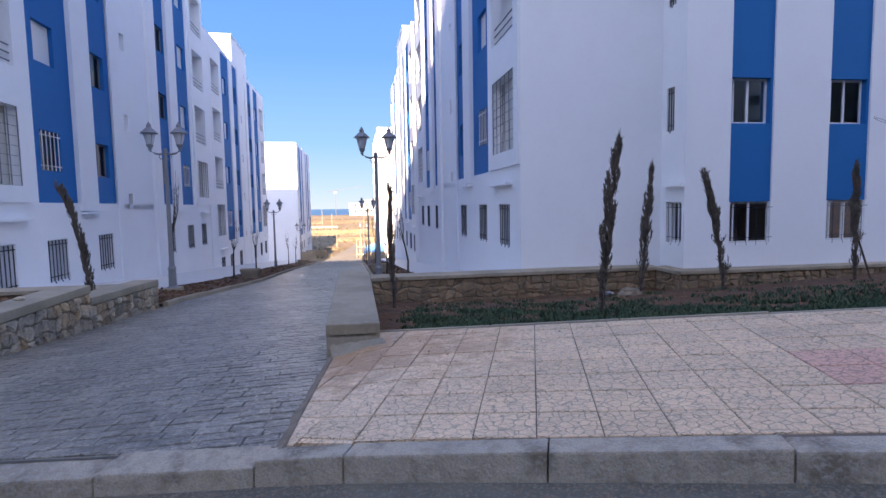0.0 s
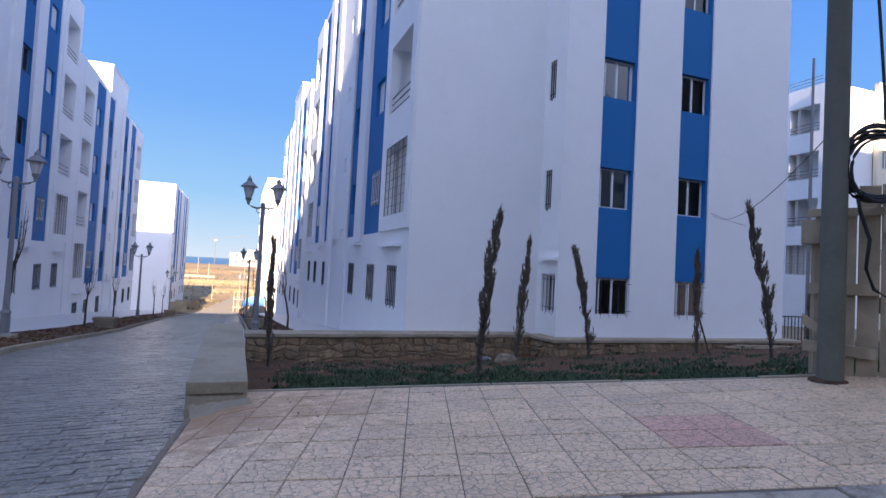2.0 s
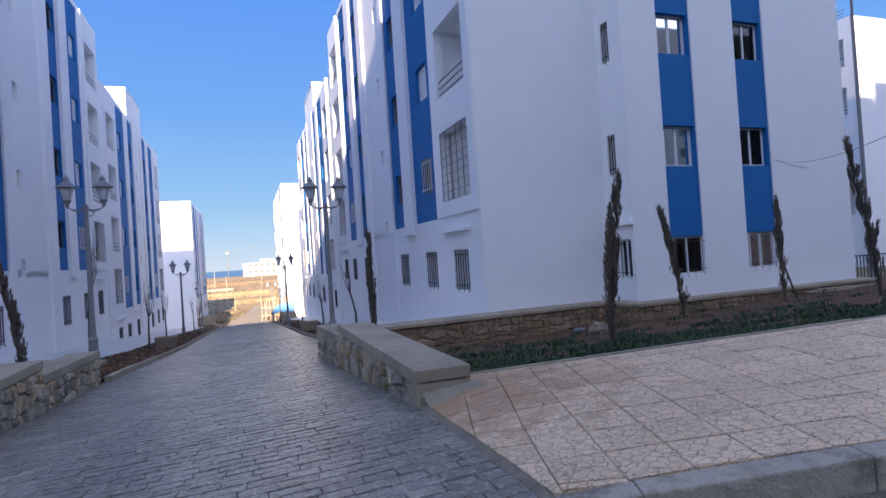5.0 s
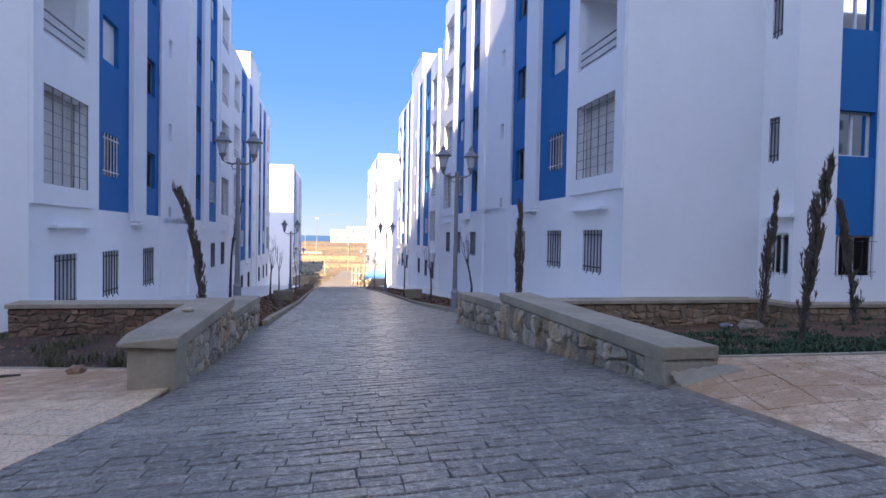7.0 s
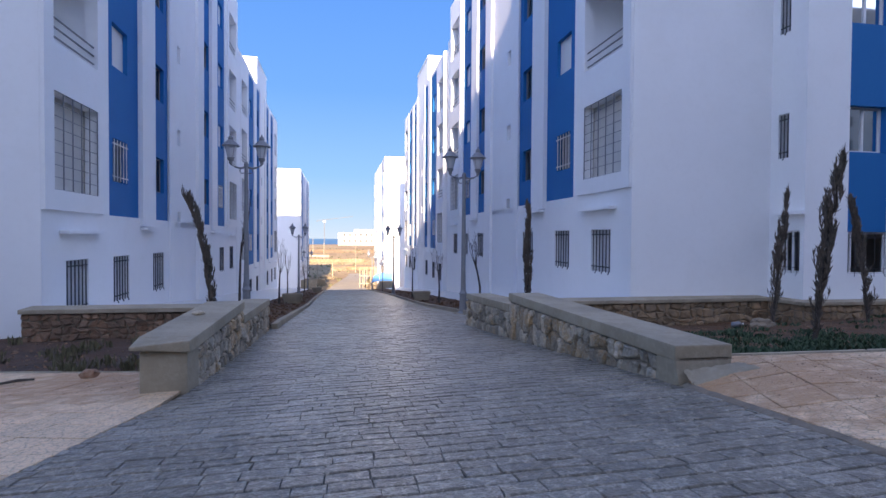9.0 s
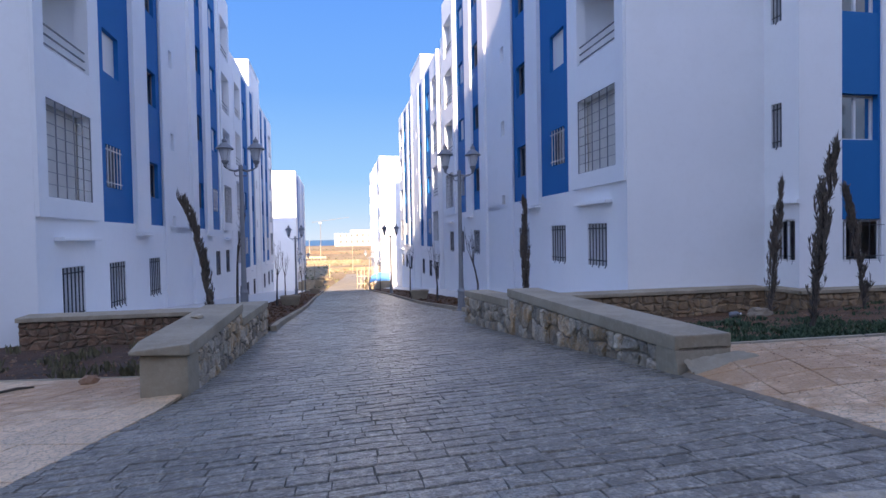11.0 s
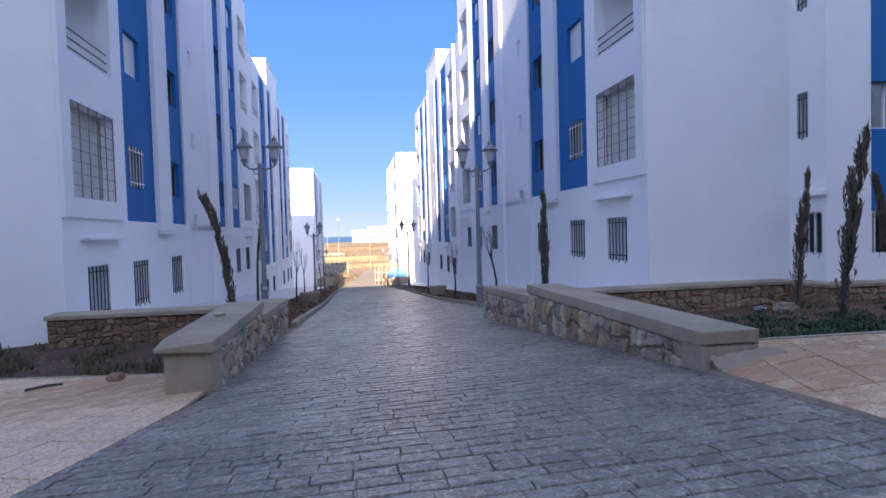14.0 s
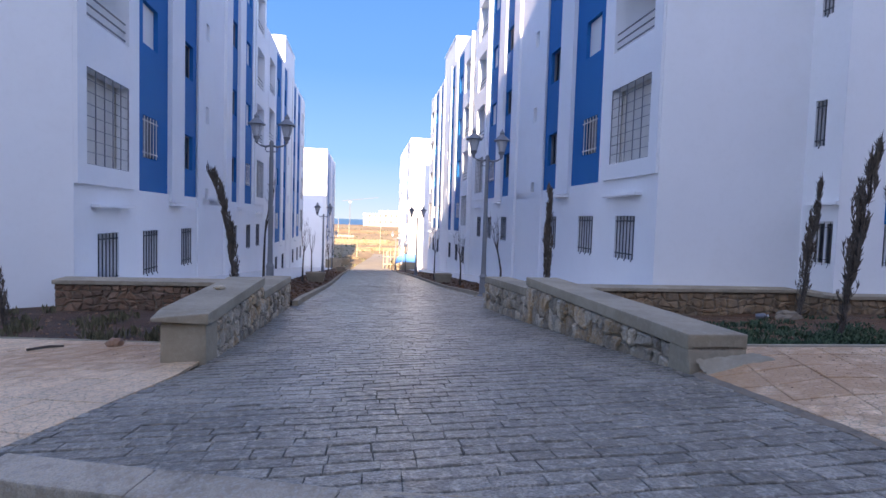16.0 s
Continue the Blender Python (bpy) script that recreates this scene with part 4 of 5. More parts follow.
# block across the side yard
bY = Block("apartment_building", "white apartment block with stacked balconies and a cream sunlit corner", (36, 23, 0))
bY.set_face((35.6, 0), (0, 1), (-1, 0))
bal = [(23.75, 25.7, 5.45 + 2.93 * k, 7.15 + 2.93 * k) for k in range(3)]
gr = (23.75, 25.7, 2.4, 4.25)
bY.wall("balcony_wall", M["white"], 23.5, 40, -1, 14.2, bal + [gr], 0.0)
for h in bal:
    bY.loggia(*h, 0.0, 1.3)
    bY.window("rail", *h, 0.0, 0.1)
bY.loggia(*gr, 0.0, 0.5, "tiles")
bY.window("grid", *gr, 0.0, 0.03)
bY.window("rail", 23.6, 32.0, 14.2, 14.9, 0.0, 0.1)
bY.set_face((0, 23.2), (1, 0), (0, -1))
bY.wall("end_wall", M["white"], 35.6, 39.6, -1, 14.2, (), 0.0)
wy = [(39.95, 40.95, 0.15 + 3.05 * k, 1.25 + 3.05 * k) for k in range(5)]
bY.wall("cream_bay", M["cream"], 39.6, 42.2, -1, 14.7, wy, 0.35)
for h in wy:
    bY.window("slide", *h, 0.35, 0.14)
wy2 = [(43.0 + 3.4 * q, 44.0 + 3.4 * q, 0.15 + 3.05 * k, 1.25 + 3.05 * k) for k in range(5) for q in range(4)]
bY.wall("end_wall", M["white"], 42.2, 58, -1, 15.0, wy2, 0.0)
for h in wy2:
    bY.window("slide", *h, 0.0, 0.14)
# added wall that blocks daylight behind these windows
bY.slab("inner_wall", M["room"], 35.9, 58, -2.2, -2.0, -1, 13.2)
bY.slab("roof", M["white"], 35.9, 58, -14, -0.3, 13.2, 13.4)

# unseen rows added behind the viewer: close the crossing, screen low sun and sky light
for x0, x1, y0, h in ((-110, -21.5, -33, 30.5), (-21, 22, -34, 31.7), (22, 34, -34.5, 30.5), (34, 125, -36, 32.0)):
    bb = Block("apartment_building", "unseen plain block added across the road to screen the low sun", (x0, y0, 0))
    bb.set_face((0, y0), (1, 0), (0, 1))
    hs = [(x0 + 3 + 4.5 * i, x0 + 4.4 + 4.5 * i, 4.2 + STOREY * k, 5.5 + STOREY * k) for i in range(int((x1 - x0 - 4) / 4.5)) for k in range(5)]
    bb.wall("front_wall", M["plaster"], x0, x1, -3, h, hs, 0.0)
    for q in hs:
        bb.window("dark", *q)
    bb.slab("body", M["plaster"], x0, x1, -11, -0.6, -3, h)

# ---------------------------------------------------------------- street lamps
def lamp_meshes():
    d = {}
    g = Geo().lathe([(0.16, 0.0), (0.16, 0.06), (0.11, 0.10), (0.10, 0.55), (0.115, 0.60), (0.075, 0.68), (0.062, 1.3), (0.05, 3.85), (0.06, 3.88), (0.06, 3.95), (0.03, 4.0)], sides=14)
    d["post"] = g.mesh("lamp_post", M["metal"], smooth=False)
    g = Geo()
    for s in (-1, 1):
        pts = [(s * 0.03, 0, 3.86), (s * 0.16, 0, 3.83), (s * 0.28, 0, 3.86), (s * 0.385, 0, 3.92), (s * 0.395, 0, 3.98)]
        g.tube(pts, [0.03, 0.028, 0.025, 0.024, 0.024], 8)
        g.tube([(s * 0.05, 0, 3.7), (s * 0.13, 0, 3.70), (s * 0.17, 0, 3.76), (s * 0.14, 0, 3.82)], 0.012, 6)
    d["arm"] = g.mesh("lamp_arm", M["metal"], smooth=True)
    d["cup"] = Geo().lathe([(0.02, 3.93), (0.05, 3.96), (0.04, 4.0), (0.075, 4.04), (0.095, 4.10), (0.06, 4.12)]).mesh("lamp_cup", M["metal"])
    d["glass"] = Geo().lathe([(0.075, 4.11), (0.10, 4.16), (0.155, 4.38), (0.16, 4.41)], sides=8).mesh("lamp_glass", M["frost"])
    g = Geo().lathe([(0.225, 4.405), (0.235, 4.42), (0.20, 4.45), (0.12, 4.53), (0.065, 4.575), (0.06, 4.61), (0.075, 4.62), (0.05, 4.66), (0.02, 4.70), (0.012, 4.735)], sides=14)
    for k in range(4):
        a = math.pi / 4 + k * math.pi / 2
        g.tube([(0.085 * math.cos(a), 0.085 * math.sin(a), 4.12), (0.165 * math.cos(a), 0.165 * math.sin(a), 4.41)], 0.007, 5)
    d["hood"] = g.mesh("lamp_hood", M["metal"])
    return d


LAMP = lamp_meshes()
LAMP["plinth"] = Geo().box(-0.22, 0.22, -0.22, 0.22, -0.5, 0.05).mesh("lamp_plinth", M["concrete"], bevel=0.02)


def street_lamp(x, y, z, turn=0.0):
    t = thing("street_lamp", "grey iron street lamp post with two lantern heads", "street lamp", group="street lamps")
    t.matrix_basis = pose(x, y, z, 0, 0, turn)
    part("post", LAMP["post"], None, t)
    part("plinth", LAMP["plinth"], None, t, "square concrete footing")
    part("arm", LAMP["arm"], None, t)
    for s in (-1, 1):
        h = part("lantern", LAMP["cup"], None, t, at=Matrix.Translation((s * 0.395, 0, 0)))
        part("glass", LAMP["glass"], None, h, "frosted lantern glass")
        part("hood", LAMP["hood"], None, h)
    return t


for lx, ly, top_ in ((3.48, 16.85, 3.98), (-2.40, 17.1, 4.13), (3.21, 38.0, 2.31), (-2.90, 37.2, 2.29), (2.72, 61.5, 0.05), (-4.25, 62.0, 0.0)):
    street_lamp(lx, ly, top_ - 4.735)


# ---------------------------------------------------------------- planting
def cypress(x, y, z0, top, seed, label, width=0.15, stake=False, bend=1.4):
    """A thin half-dry cypress: a bent stem, upright branchlets that hug it and a few stray ones, all set with scaly sprays."""
    rr = random.Random(seed)
    z0 = min(z0, bed_z(x, y) - 0.02)
    t = thing("cypress", label, "tree", group="young cypresses")
    t.location = (x, y, z0)
    end = Vector(top) - Vector((x, y, z0))
    n = 12
    stem = []
    for i in range(n + 1):
        f = i / n
        stem.append(Vector((end.x * f ** bend + rr.uniform(-0.02, 0.02), end.y * f ** bend + rr.uniform(-0.02, 0.02), end.z * f * 0.97)))
    part("trunk", Geo().tube(stem, [0.034 * (1 - 0.85 * i / n) for i in range(n + 1)], 7), M["bark"], t, "bare brown stem")
    if stake:
        part("stake", Geo().tube([(0.32, -0.1, 0.0), (0.02, 0.0, 1.0)], 0.022, 6), M["bark"], t, "leaning wooden stake")
    at = lambda f: stem[min(n - 1, int(f * n))].lerp(stem[min(n - 1, int(f * n)) + 1], f * n - min(n - 1, int(f * n)))
    g = Geo()

    def spray(q, tip, w):
        d = (tip - q).normalized()
        a = d.orthogonal().normalized()
        a = (Matrix.Rotation(rr.uniform(0, 3.14), 3, d) @ a) * w
        m = q.lerp(tip, 0.4)
        g.face(q, m + a, tip, m - a)
    k = width / 0.15
    full = rr.uniform(0.30, 0.42)
    for b in range(100):
        stray = b < 6
        f = rr.uniform(0.10, full + 0.12) if stray else (rr.uniform(full, 0.93) if rr.random() < 0.86 else rr.uniform(0.08, full))
        a = rr.uniform(0, 2 * math.pi)
        body = 0.35 + 0.65 * math.sin(math.pi * min(1.0, max(0.02, (f - full * 0.6) / (1.02 - full * 0.6)))) ** 0.6
        L = rr.uniform(0.12, 0.26) if stray else rr.uniform(0.2, 0.42) * (1 - 0.35 * f)
        out = (rr.uniform(0.5, 1.1) if stray else rr.uniform(0.06, 0.26)) * k * (0.5 + 0.6 * body) * (1 - 0.75 * f * f)
        p = at(f) + Vector((math.cos(a), math.sin(a), 0)) * (0.02 if stray else rr.uniform(0.0, 0.075) * k * body * (1 - 0.7 * f * f))
        e = p + Vector((math.cos(a) * out, math.sin(a) * out, 1.0)).normalized() * L
        mid = p.lerp(e, 0.5) + Vector((math.cos(a), math.sin(a), 0)) * L * 0.08
        g.tube([p, mid, e], [0.006, 0.004, 0.002], 3)
        for j in range(13 if stray else 28):
            u = rr.uniform(0.1, 1.0)
            q = p.lerp(mid, u * 2) if u < 0.5 else mid.lerp(e, u * 2 - 1)
            dr = Vector((rr.uniform(-1, 1), rr.uniform(-1, 1), rr.uniform(1.6, 5.0))).normalized()
            spray(q, q + dr * rr.uniform(0.07, 0.17) * (1 - 0.3 * u), rr.uniform(0.005, 0.012))
    for j in range(420):
        f = rr.uniform(0.06, 1.0)
        q = at(f) + Vector((rr.uniform(-1, 1), rr.uniform(-1, 1), 0)) * 0.035 * (1 - f)
        dr = Vector((rr.uniform(-1, 1), rr.uniform(-1, 1), rr.uniform(0.6, 2.5))).normalized()
        spray(q, q + dr * rr.uniform(0.06, 0.14), rr.uniform(0.008, 0.018) * (1.2 - 0.7 * f))
    for j in range(60):
        q = at(rr.uniform(0.9, 1.0))
        spray(q, q + Vector((rr.uniform(-1, 1), rr.uniform(-1, 1), rr.uniform(4, 9))).normalized() * rr.uniform(0.10, 0.22), rr.uniform(0.004, 0.008))
    tagged(part("crown", g, M["cypress"], t, "dull brown-green scaly sprays"), kind="stuff")
    return t


cypress(6.62, 8.45, 0.05, (6.76, 8.2, 2.62), 1, "young half-dry cypress in the planting bed")
cypress(9.25, 12.15, -0.55, (9.35, 11.9, 2.55), 2, "young bushy half-dry cypress in the planting bed", 0.19)
cypress(10.6, 11.2, -0.20, (10.0, 11.15, 2.28), 3, "young half-dry cypress leaning aside in the bed")
cypress(13.92, 11.4, -0.02, (13.78, 11.35, 2.46), 4, "young half-dry cypress with a wooden stake", 0.15, True)
cypress(13.12, 8.7, 0.42, (12.05, 8.5, 3.25), 5, "young half-dry cypress leaning strongly in the bed", 0.2)
cypress(16.8, 10.6, 0.05, (16.95, 10.6, 2.0), 6, "young half-dry cypress in the planting bed", 0.14)
cypress(3.68, 11.8, -0.45, (3.62, 11.8, 2.10), 7, "young half-dry cypress behind the parapet", 0.10)
cypress(-1.96, 11.6, -0.55, (-2.40, 11.6, 2.2), 8, "young bent cypress behind the parapet", 0.085, bend=3.2)
cypress(-5.55, 11.65, -0.75, (-6.1, 11.6, 1.45), 9, "young half-dry cypress in the planting bed", 0.085)


def sapling(x, y, z0, h, seed, lean=0.0):
    rr = random.Random(seed)
    t = thing("sapling", "thin leafless young tree beside the street", "tree", group="bare saplings")
    t.location = (x, y, z0)
    fork = Vector((lean * 0.5, 0, h * 0.55))
    part("trunk", Geo().tube([(0, 0, 0), (0.01, 0.0, h * 0.25), (lean * 0.2, 0.01, h * 0.4), fork], [0.045, 0.034, 0.028, 0.024], 7), M["bark"], t)
    g = Geo()
    for k in range(7):
        a = rr.uniform(0, 2 * math.pi)
        r = rr.uniform(0.05, 0.24)
        s = fork * rr.uniform(0.8, 1.0)
        e = Vector((math.cos(a) * r + lean, math.sin(a) * r, h * rr.uniform(0.8, 1.05)))
        m = s.lerp(e, 0.45) + Vector((math.cos(a) * 0.08, math.sin(a) * 0.08, -0.05))
        g.tube([s, m, e], [0.011, 0.008, 0.003], 5)
        for j in range(3):
            b = m.lerp(e, rr.uniform(0.1, 0.8))
            g.tube([b, b + Vector((rr.uniform(-0.12, 0.12), rr.uniform(-0.12, 0.12), rr.uniform(0.08, 0.22)))], [0.006, 0.003], 4)
    part("crown", g, M["bark"], t, "bare upright twigs")
    return t


for x, y, h, sd, ln in ((4.5, 19.05, 2.6, 1, -0.3), (3.95, 23.8, 2.5, 2, -0.1), (3.55, 30.0, 2.8, 3, 0.05), (-2.85, 18.5, 3.7, 4, 0.12), (-2.5, 24.5, 2.6, 5, 0.1), (-2.9, 31.0, 2.6, 6, 0), (-3.2, 45, 2.7, 7, 0), (-3.3, 50, 2.6, 8, 0), (3.0, 47, 2.7, 9, 0)):
    sapling(x, y, road_z(0, y) + 0.1, h, sd, ln)


def weeds(name, label, material, spots_, seed, blade=(0.03, 0.09)):
    rr = random.Random(seed)
    g = Geo()
    for x, y, n, r in spots_:
        for k in range(n):
            a, q = rr.uniform(0, 6.283), r * math.sqrt(rr.random())
            px, py = x + math.cos(a) * q, y + math.sin(a) * q
            if py < bed_y(px) + 0.12 or py > 13.35:
                continue
            z = bed_z(px, py)
            b = rr.uniform(0, 6.283)
            h, w = rr.uniform(*blade), rr.uniform(0.008, 0.02)
            o = rr.uniform(0.02, 0.07)
            e = Vector((px + math.cos(b) * o, py + math.sin(b) * o, z + h))
            s = Vector((-math.sin(b) * w, math.cos(b) * w, 0))
            p = Vector((px, py, z - 0.01))
            m = p.lerp(e, 0.55) + Vector((0, 0, h * 0.18))
            g.face(p, m + s, e, m - s)
    return tagged(part(name, g, material), label, "plants", kind="stuff")


rr = random.Random(9)
sp = []
for k in range(1700):
    x = rr.uniform(3.7, 17.0)
    f = abs(rr.gauss(0, 0.36))
    y = bed_y(x) + 0.14 + f * (12.9 - bed_y(x)) * 0.95
    dens = 1.0 if x < 9.5 else 0.75
    if y < 12.6 and noise.noise(Vector((x * 0.9, y * 0.9, 7))) > -0.33 and rr.random() < dens:
        sp.append((x, y, rr.randint(14, 34), rr.uniform(0.12, 0.3)))
weeds("ground_cover", "low green leafy weeds covering the bed", M["weed"], sp, 4)
sp = [(rr.uniform(-6.8, -1.8), 0, 34, rr.uniform(0.08, 0.24)) for k in range(42)]
sp = [(x, bed_y(x) + 0.2 + 3.2 * rr.random() ** 1.5, n, r) for x, y, n, r in sp]
weeds("dry_weeds", "sparse dry and green weeds on the soil", M["dryweed"], sp, 6, (0.05, 0.19))


def rock(name, label, x, y, z, sx, sy, sz, seed, material):
    bm = bmesh.new()
    bmesh.ops.create_icosphere(bm, subdivisions=2 if sx < 0.15 else 3, radius=1.0)
    for v in bm.verts:
        d = 1 + 0.38 * noise.noise(v.co * 1.4 + Vector((seed, 0, 0))) + 0.2 * noise.noise(v.co * 4 + Vector((seed, 5, 0)))
        v.co = Vector((v.co.x * sx * d, v.co.y * sy * d, v.co.z * sz * d))
    me = bpy.data.meshes.new(name)
    bm.to_mesh(me)
    bm.free()
    me.materials.append(material)
    ob = new(name, me)
    ob.location = (x, y, z)
    return tagged(ob, label, "stone")


rock("boulder", "pale rounded boulder lying in the planting bed", 8.95, 12.1, bed_z(8.95, 12.1) + 0.05, 0.24, 0.18, 0.15, 2, M["pale"])
rock("boulder", "small grey stone lying at the edge of the pavement", -2.40, 8.36, pave_z(-2.4, 8.36) + 0.045, 0.085, 0.065, 0.055, 5, M["stone_red"])
solid("stick", Geo().tube([(-3.25, 8.28, pave_z(-3.25, 8.28) + 0.02), (-3.10, 8.40, pave_z(-3.10, 8.40) + 0.03), (-2.98, 8.47, pave_z(-2.98, 8.47) + 0.02)], [0.014, 0.016, 0.01], 6), M["bark"], "short dark stick lying on the pavement", "stick")
bottle = thing("plastic_jug", "crumpled grey plastic jug lying on the soil", "jug")
bottle.matrix_basis = pose(8.55, 12.35, bed_z(8.55, 12.35) + 0.06, 78, 0, 35) @ Matrix.Scale(0.7, 4)
part("body", Geo().lathe([(0.03, -0.15), (0.085, -0.14), (0.095, -0.08), (0.08, -0.02), (0.095, 0.05), (0.08, 0.10), (0.03, 0.14), (0.026, 0.17)], sides=12), M["bar"], bottle, smooth=True)
part("cap", Geo().lathe([(0.03, 0.165), (0.03, 0.195), (0.02, 0.2)], sides=10), M["alu"], bottle, "white screw cap")
rock("boulder", "small brick-red stone lying on the coping", -1.36, 8.6, 0.535, 0.07, 0.05, 0.03, 11, M["stone"])

# loose grit along the kerb
g = Geo()
rr = random.Random(12)
for k in range(2600):
    x = rr.uniform(0.0, 6.0)
    d = -abs(rr.gauss(0, 0.16)) - 0.01
    y = kerb_y(x) + d
    z = cross_z(x, y)
    s = rr.uniform(0.003, 0.008) * (2.2 if rr.random() < 0.06 else 1)
    a = rr.uniform(0, 3.14)
    c, q = math.cos(a) * s, math.sin(a) * s
    g.v += [(x + c, y + q, z), (x - q, y + c, z), (x - c * 0.9, y - q, z), (x + q, y - c * 0.8, z), (x + rr.uniform(-0.3, 0.3) * s, y, z + s * 0.9)]
    i = len(g.v) - 5
    g.f += [(i, i + 1, i + 4), (i + 1, i + 2, i + 4), (i + 2, i + 3, i + 4), (i + 3, i, i + 4)]
tagged(part("grit", g, M["pale"]), "loose grey grit and pebbles along the kerb", "gravel", kind="stuff")


# clods and small stones on the planting strips and beds
def clods(label, material, spots_, seed):
    g, rr = Geo(), random.Random(seed)
    for x, y, z, s in spots_:
        i, a = len(g.v), rr.uniform(0, 3.14)
        for k in range(5):
            b, q = a + k * 1.257, s * rr.uniform(0.7, 1.2)
            g.v.append((x + math.cos(b) * q, y + math.sin(b) * q, z - 0.3 * s))
        for k in range(5):
            b, q = a + 0.3 + k * 1.257, s * rr.uniform(0.4, 0.75)
            g.v.append((x + math.cos(b) * q, y + math.sin(b) * q, z + s * rr.uniform(0.45, 0.85)))
        g.f += [(i + k, i + (k + 1) % 5, i + 5 + (k + 1) % 5, i + 5 + k) for k in range(5)] + [tuple(range(i + 5, i + 10))]
    tagged(part("soil_clods", g, material), label, "soil", kind="stuff")


rr = random.Random(31)
sp = []
for k in range(1500):
    side = 1 if k % 2 else -1
    y = 13.2 + 30 * rr.random() ** 1.6 + (0.8 if side > 0 else 0)
    u = rr.uniform(0.08, 0.95)
    sp.append((street(y) + 1.0 + side * ((2.58 if side > 0 else 2.2) + u * 1.75), y, road_z(0, y) + 0.07 + 0.10 * u, rr.uniform(0.015, 0.05) * (2.2 if rr.random() < 0.08 else 1)))
clods("dry clods and stones strewn over the planting strips", M["soil"], sp, 8)
sp = []
for k in range(1300):
    x = rr.uniform(3.6, 17) if k % 4 else rr.uniform(-7, -1.8)
    y = bed_y(x) + 0.15 + (13.0 - bed_y(x)) * rr.random()
    sp.append((x, y, bed_z(x, y), rr.uniform(0.012, 0.035) * (2 if rr.random() < 0.06 else 1)))
clods("small stones and clods lying in the planting beds", M["stone_red"], sp, 9)


# crumbs of orange earth trodden over the pavement corners
g = Geo()
rr = random.Random(51)
for k in range(620):
    cx, cy, sp = ((3.55, 5.25, 0.42), (-2.3, 8.0, 0.5), (3.9, 5.0, 0.8))[k % 3]
    x, y = cx + rr.gauss(0, sp), cy + rr.gauss(0, sp * 0.6)
    if y > bed_y(x) - 0.03 or (x > 0 and x < lane_edge(y) + 0.06) or (x < 0 and x > -1.75) or y < kerb_y(x) + 0.25:
        continue
    z = pave_z(x, y) + 0.006
    s = rr.uniform(0.002, 0.0065) * (1.9 if rr.random() < 0.05 else 1)
    a = rr.uniform(0, 3.14)
    c, q = math.cos(a) * s, math.sin(a) * s
    i = len(g.v)
    g.v += [(x + c, y + q, z), (x - q, y + c, z), (x - c * 0.9, y - q, z), (x + q, y - c * 0.8, z), (x + rr.uniform(-0.3, 0.3) * s, y, z + s * 0.8)]
    g.f += [(i, i + 1, i + 4), (i + 1, i + 2, i + 4), (i + 2, i + 3, i + 4), (i + 3, i, i + 4)]
tagged(part("earth_crumbs", g, M["stone_red"]), "crumbs of reddish earth scattered over the tiles", "dirt", kind="stuff")


# ---------------------------------------------------------------- street furniture
def trough(x, y, z, turn):
    t = thing("planter_trough", "tapered grey concrete planter trough beside the street kerb", "planter", group="concrete troughs")
    t.matrix_basis = pose(x, y, z, 0, 0, turn) @ Matrix.Scale(0.82, 4)
    g = Geo()
    lo = [(-0.38, -0.2, 0.0), (0.38, -0.2, 0.0), (0.38, 0.2, 0.0), (-0.38, 0.2, 0.0)]
    hi = [(-0.52, -0.3, 0.5), (0.52, -0.3, 0.5), (0.52, 0.3, 0.5), (-0.52, 0.3, 0.5)]
    inn = [(-0.45, -0.23, 0.5), (0.45, -0.23, 0.5), (0.45, 0.23, 0.5), (-0.45, 0.23, 0.5)]
    bot = [(-0.42, -0.2, 0.42), (0.42, -0.2, 0.42), (0.42, 0.2, 0.42), (-0.42, 0.2, 0.42)]
    g.v = lo + hi + inn + bot
    g.f = [(0, 1, 2, 3)] + [(a + k, a + (k + 1) % 4, b + (k + 1) % 4, b + k) for a, b in ((0, 4), (4, 8), (8, 12)) for k in range(4)]
    part("shell", g, M["concrete"], t, bevel=0.012)
    part("earth", Geo().face(*[(p[0], p[1], 0.425) for p in bot]), M["soil"], t, "dry earth filling")


trough(3.66, 27.2, road_z(0, 27.2) + 0.1, 0)
trough(-2.1, 25.8, road_z(0, 25.8) + 0.1, 0)
trough(-2.35, 47, road_z(0, 47) + 0.1, 0)

# pole, crate and cables at the edge of the pavement
PX, PY = 7.58, 3.83
PZ = pave_z(PX, PY)
pole = thing("utility_pole", "weathered round wooden utility pole beside a plank crate", "pole")
pole.location = (PX, PY, PZ)
part("shaft", Geo().lathe([(0.095, -0.3), (0.092, 0.0), (0.086, 2.5), (0.076, 5.5), (0.068, 8.0)], sides=16), M["pole"], pole, smooth=True)
# low dark ring that fills the gap round the foot
part("earth_collar", Geo().lathe([(0.17, -0.04), (0.14, 0.012), (0.10, 0.02), (0.08, 0.02)], sides=14), M["soil"], pole, "dark ring in the gap round the foot")
coil = thing("cable_coil", "coil of black cable hanging on the wooden pole", "cable")
coil.location = (PX + 0.215, PY - 0.17, PZ + 1.69)
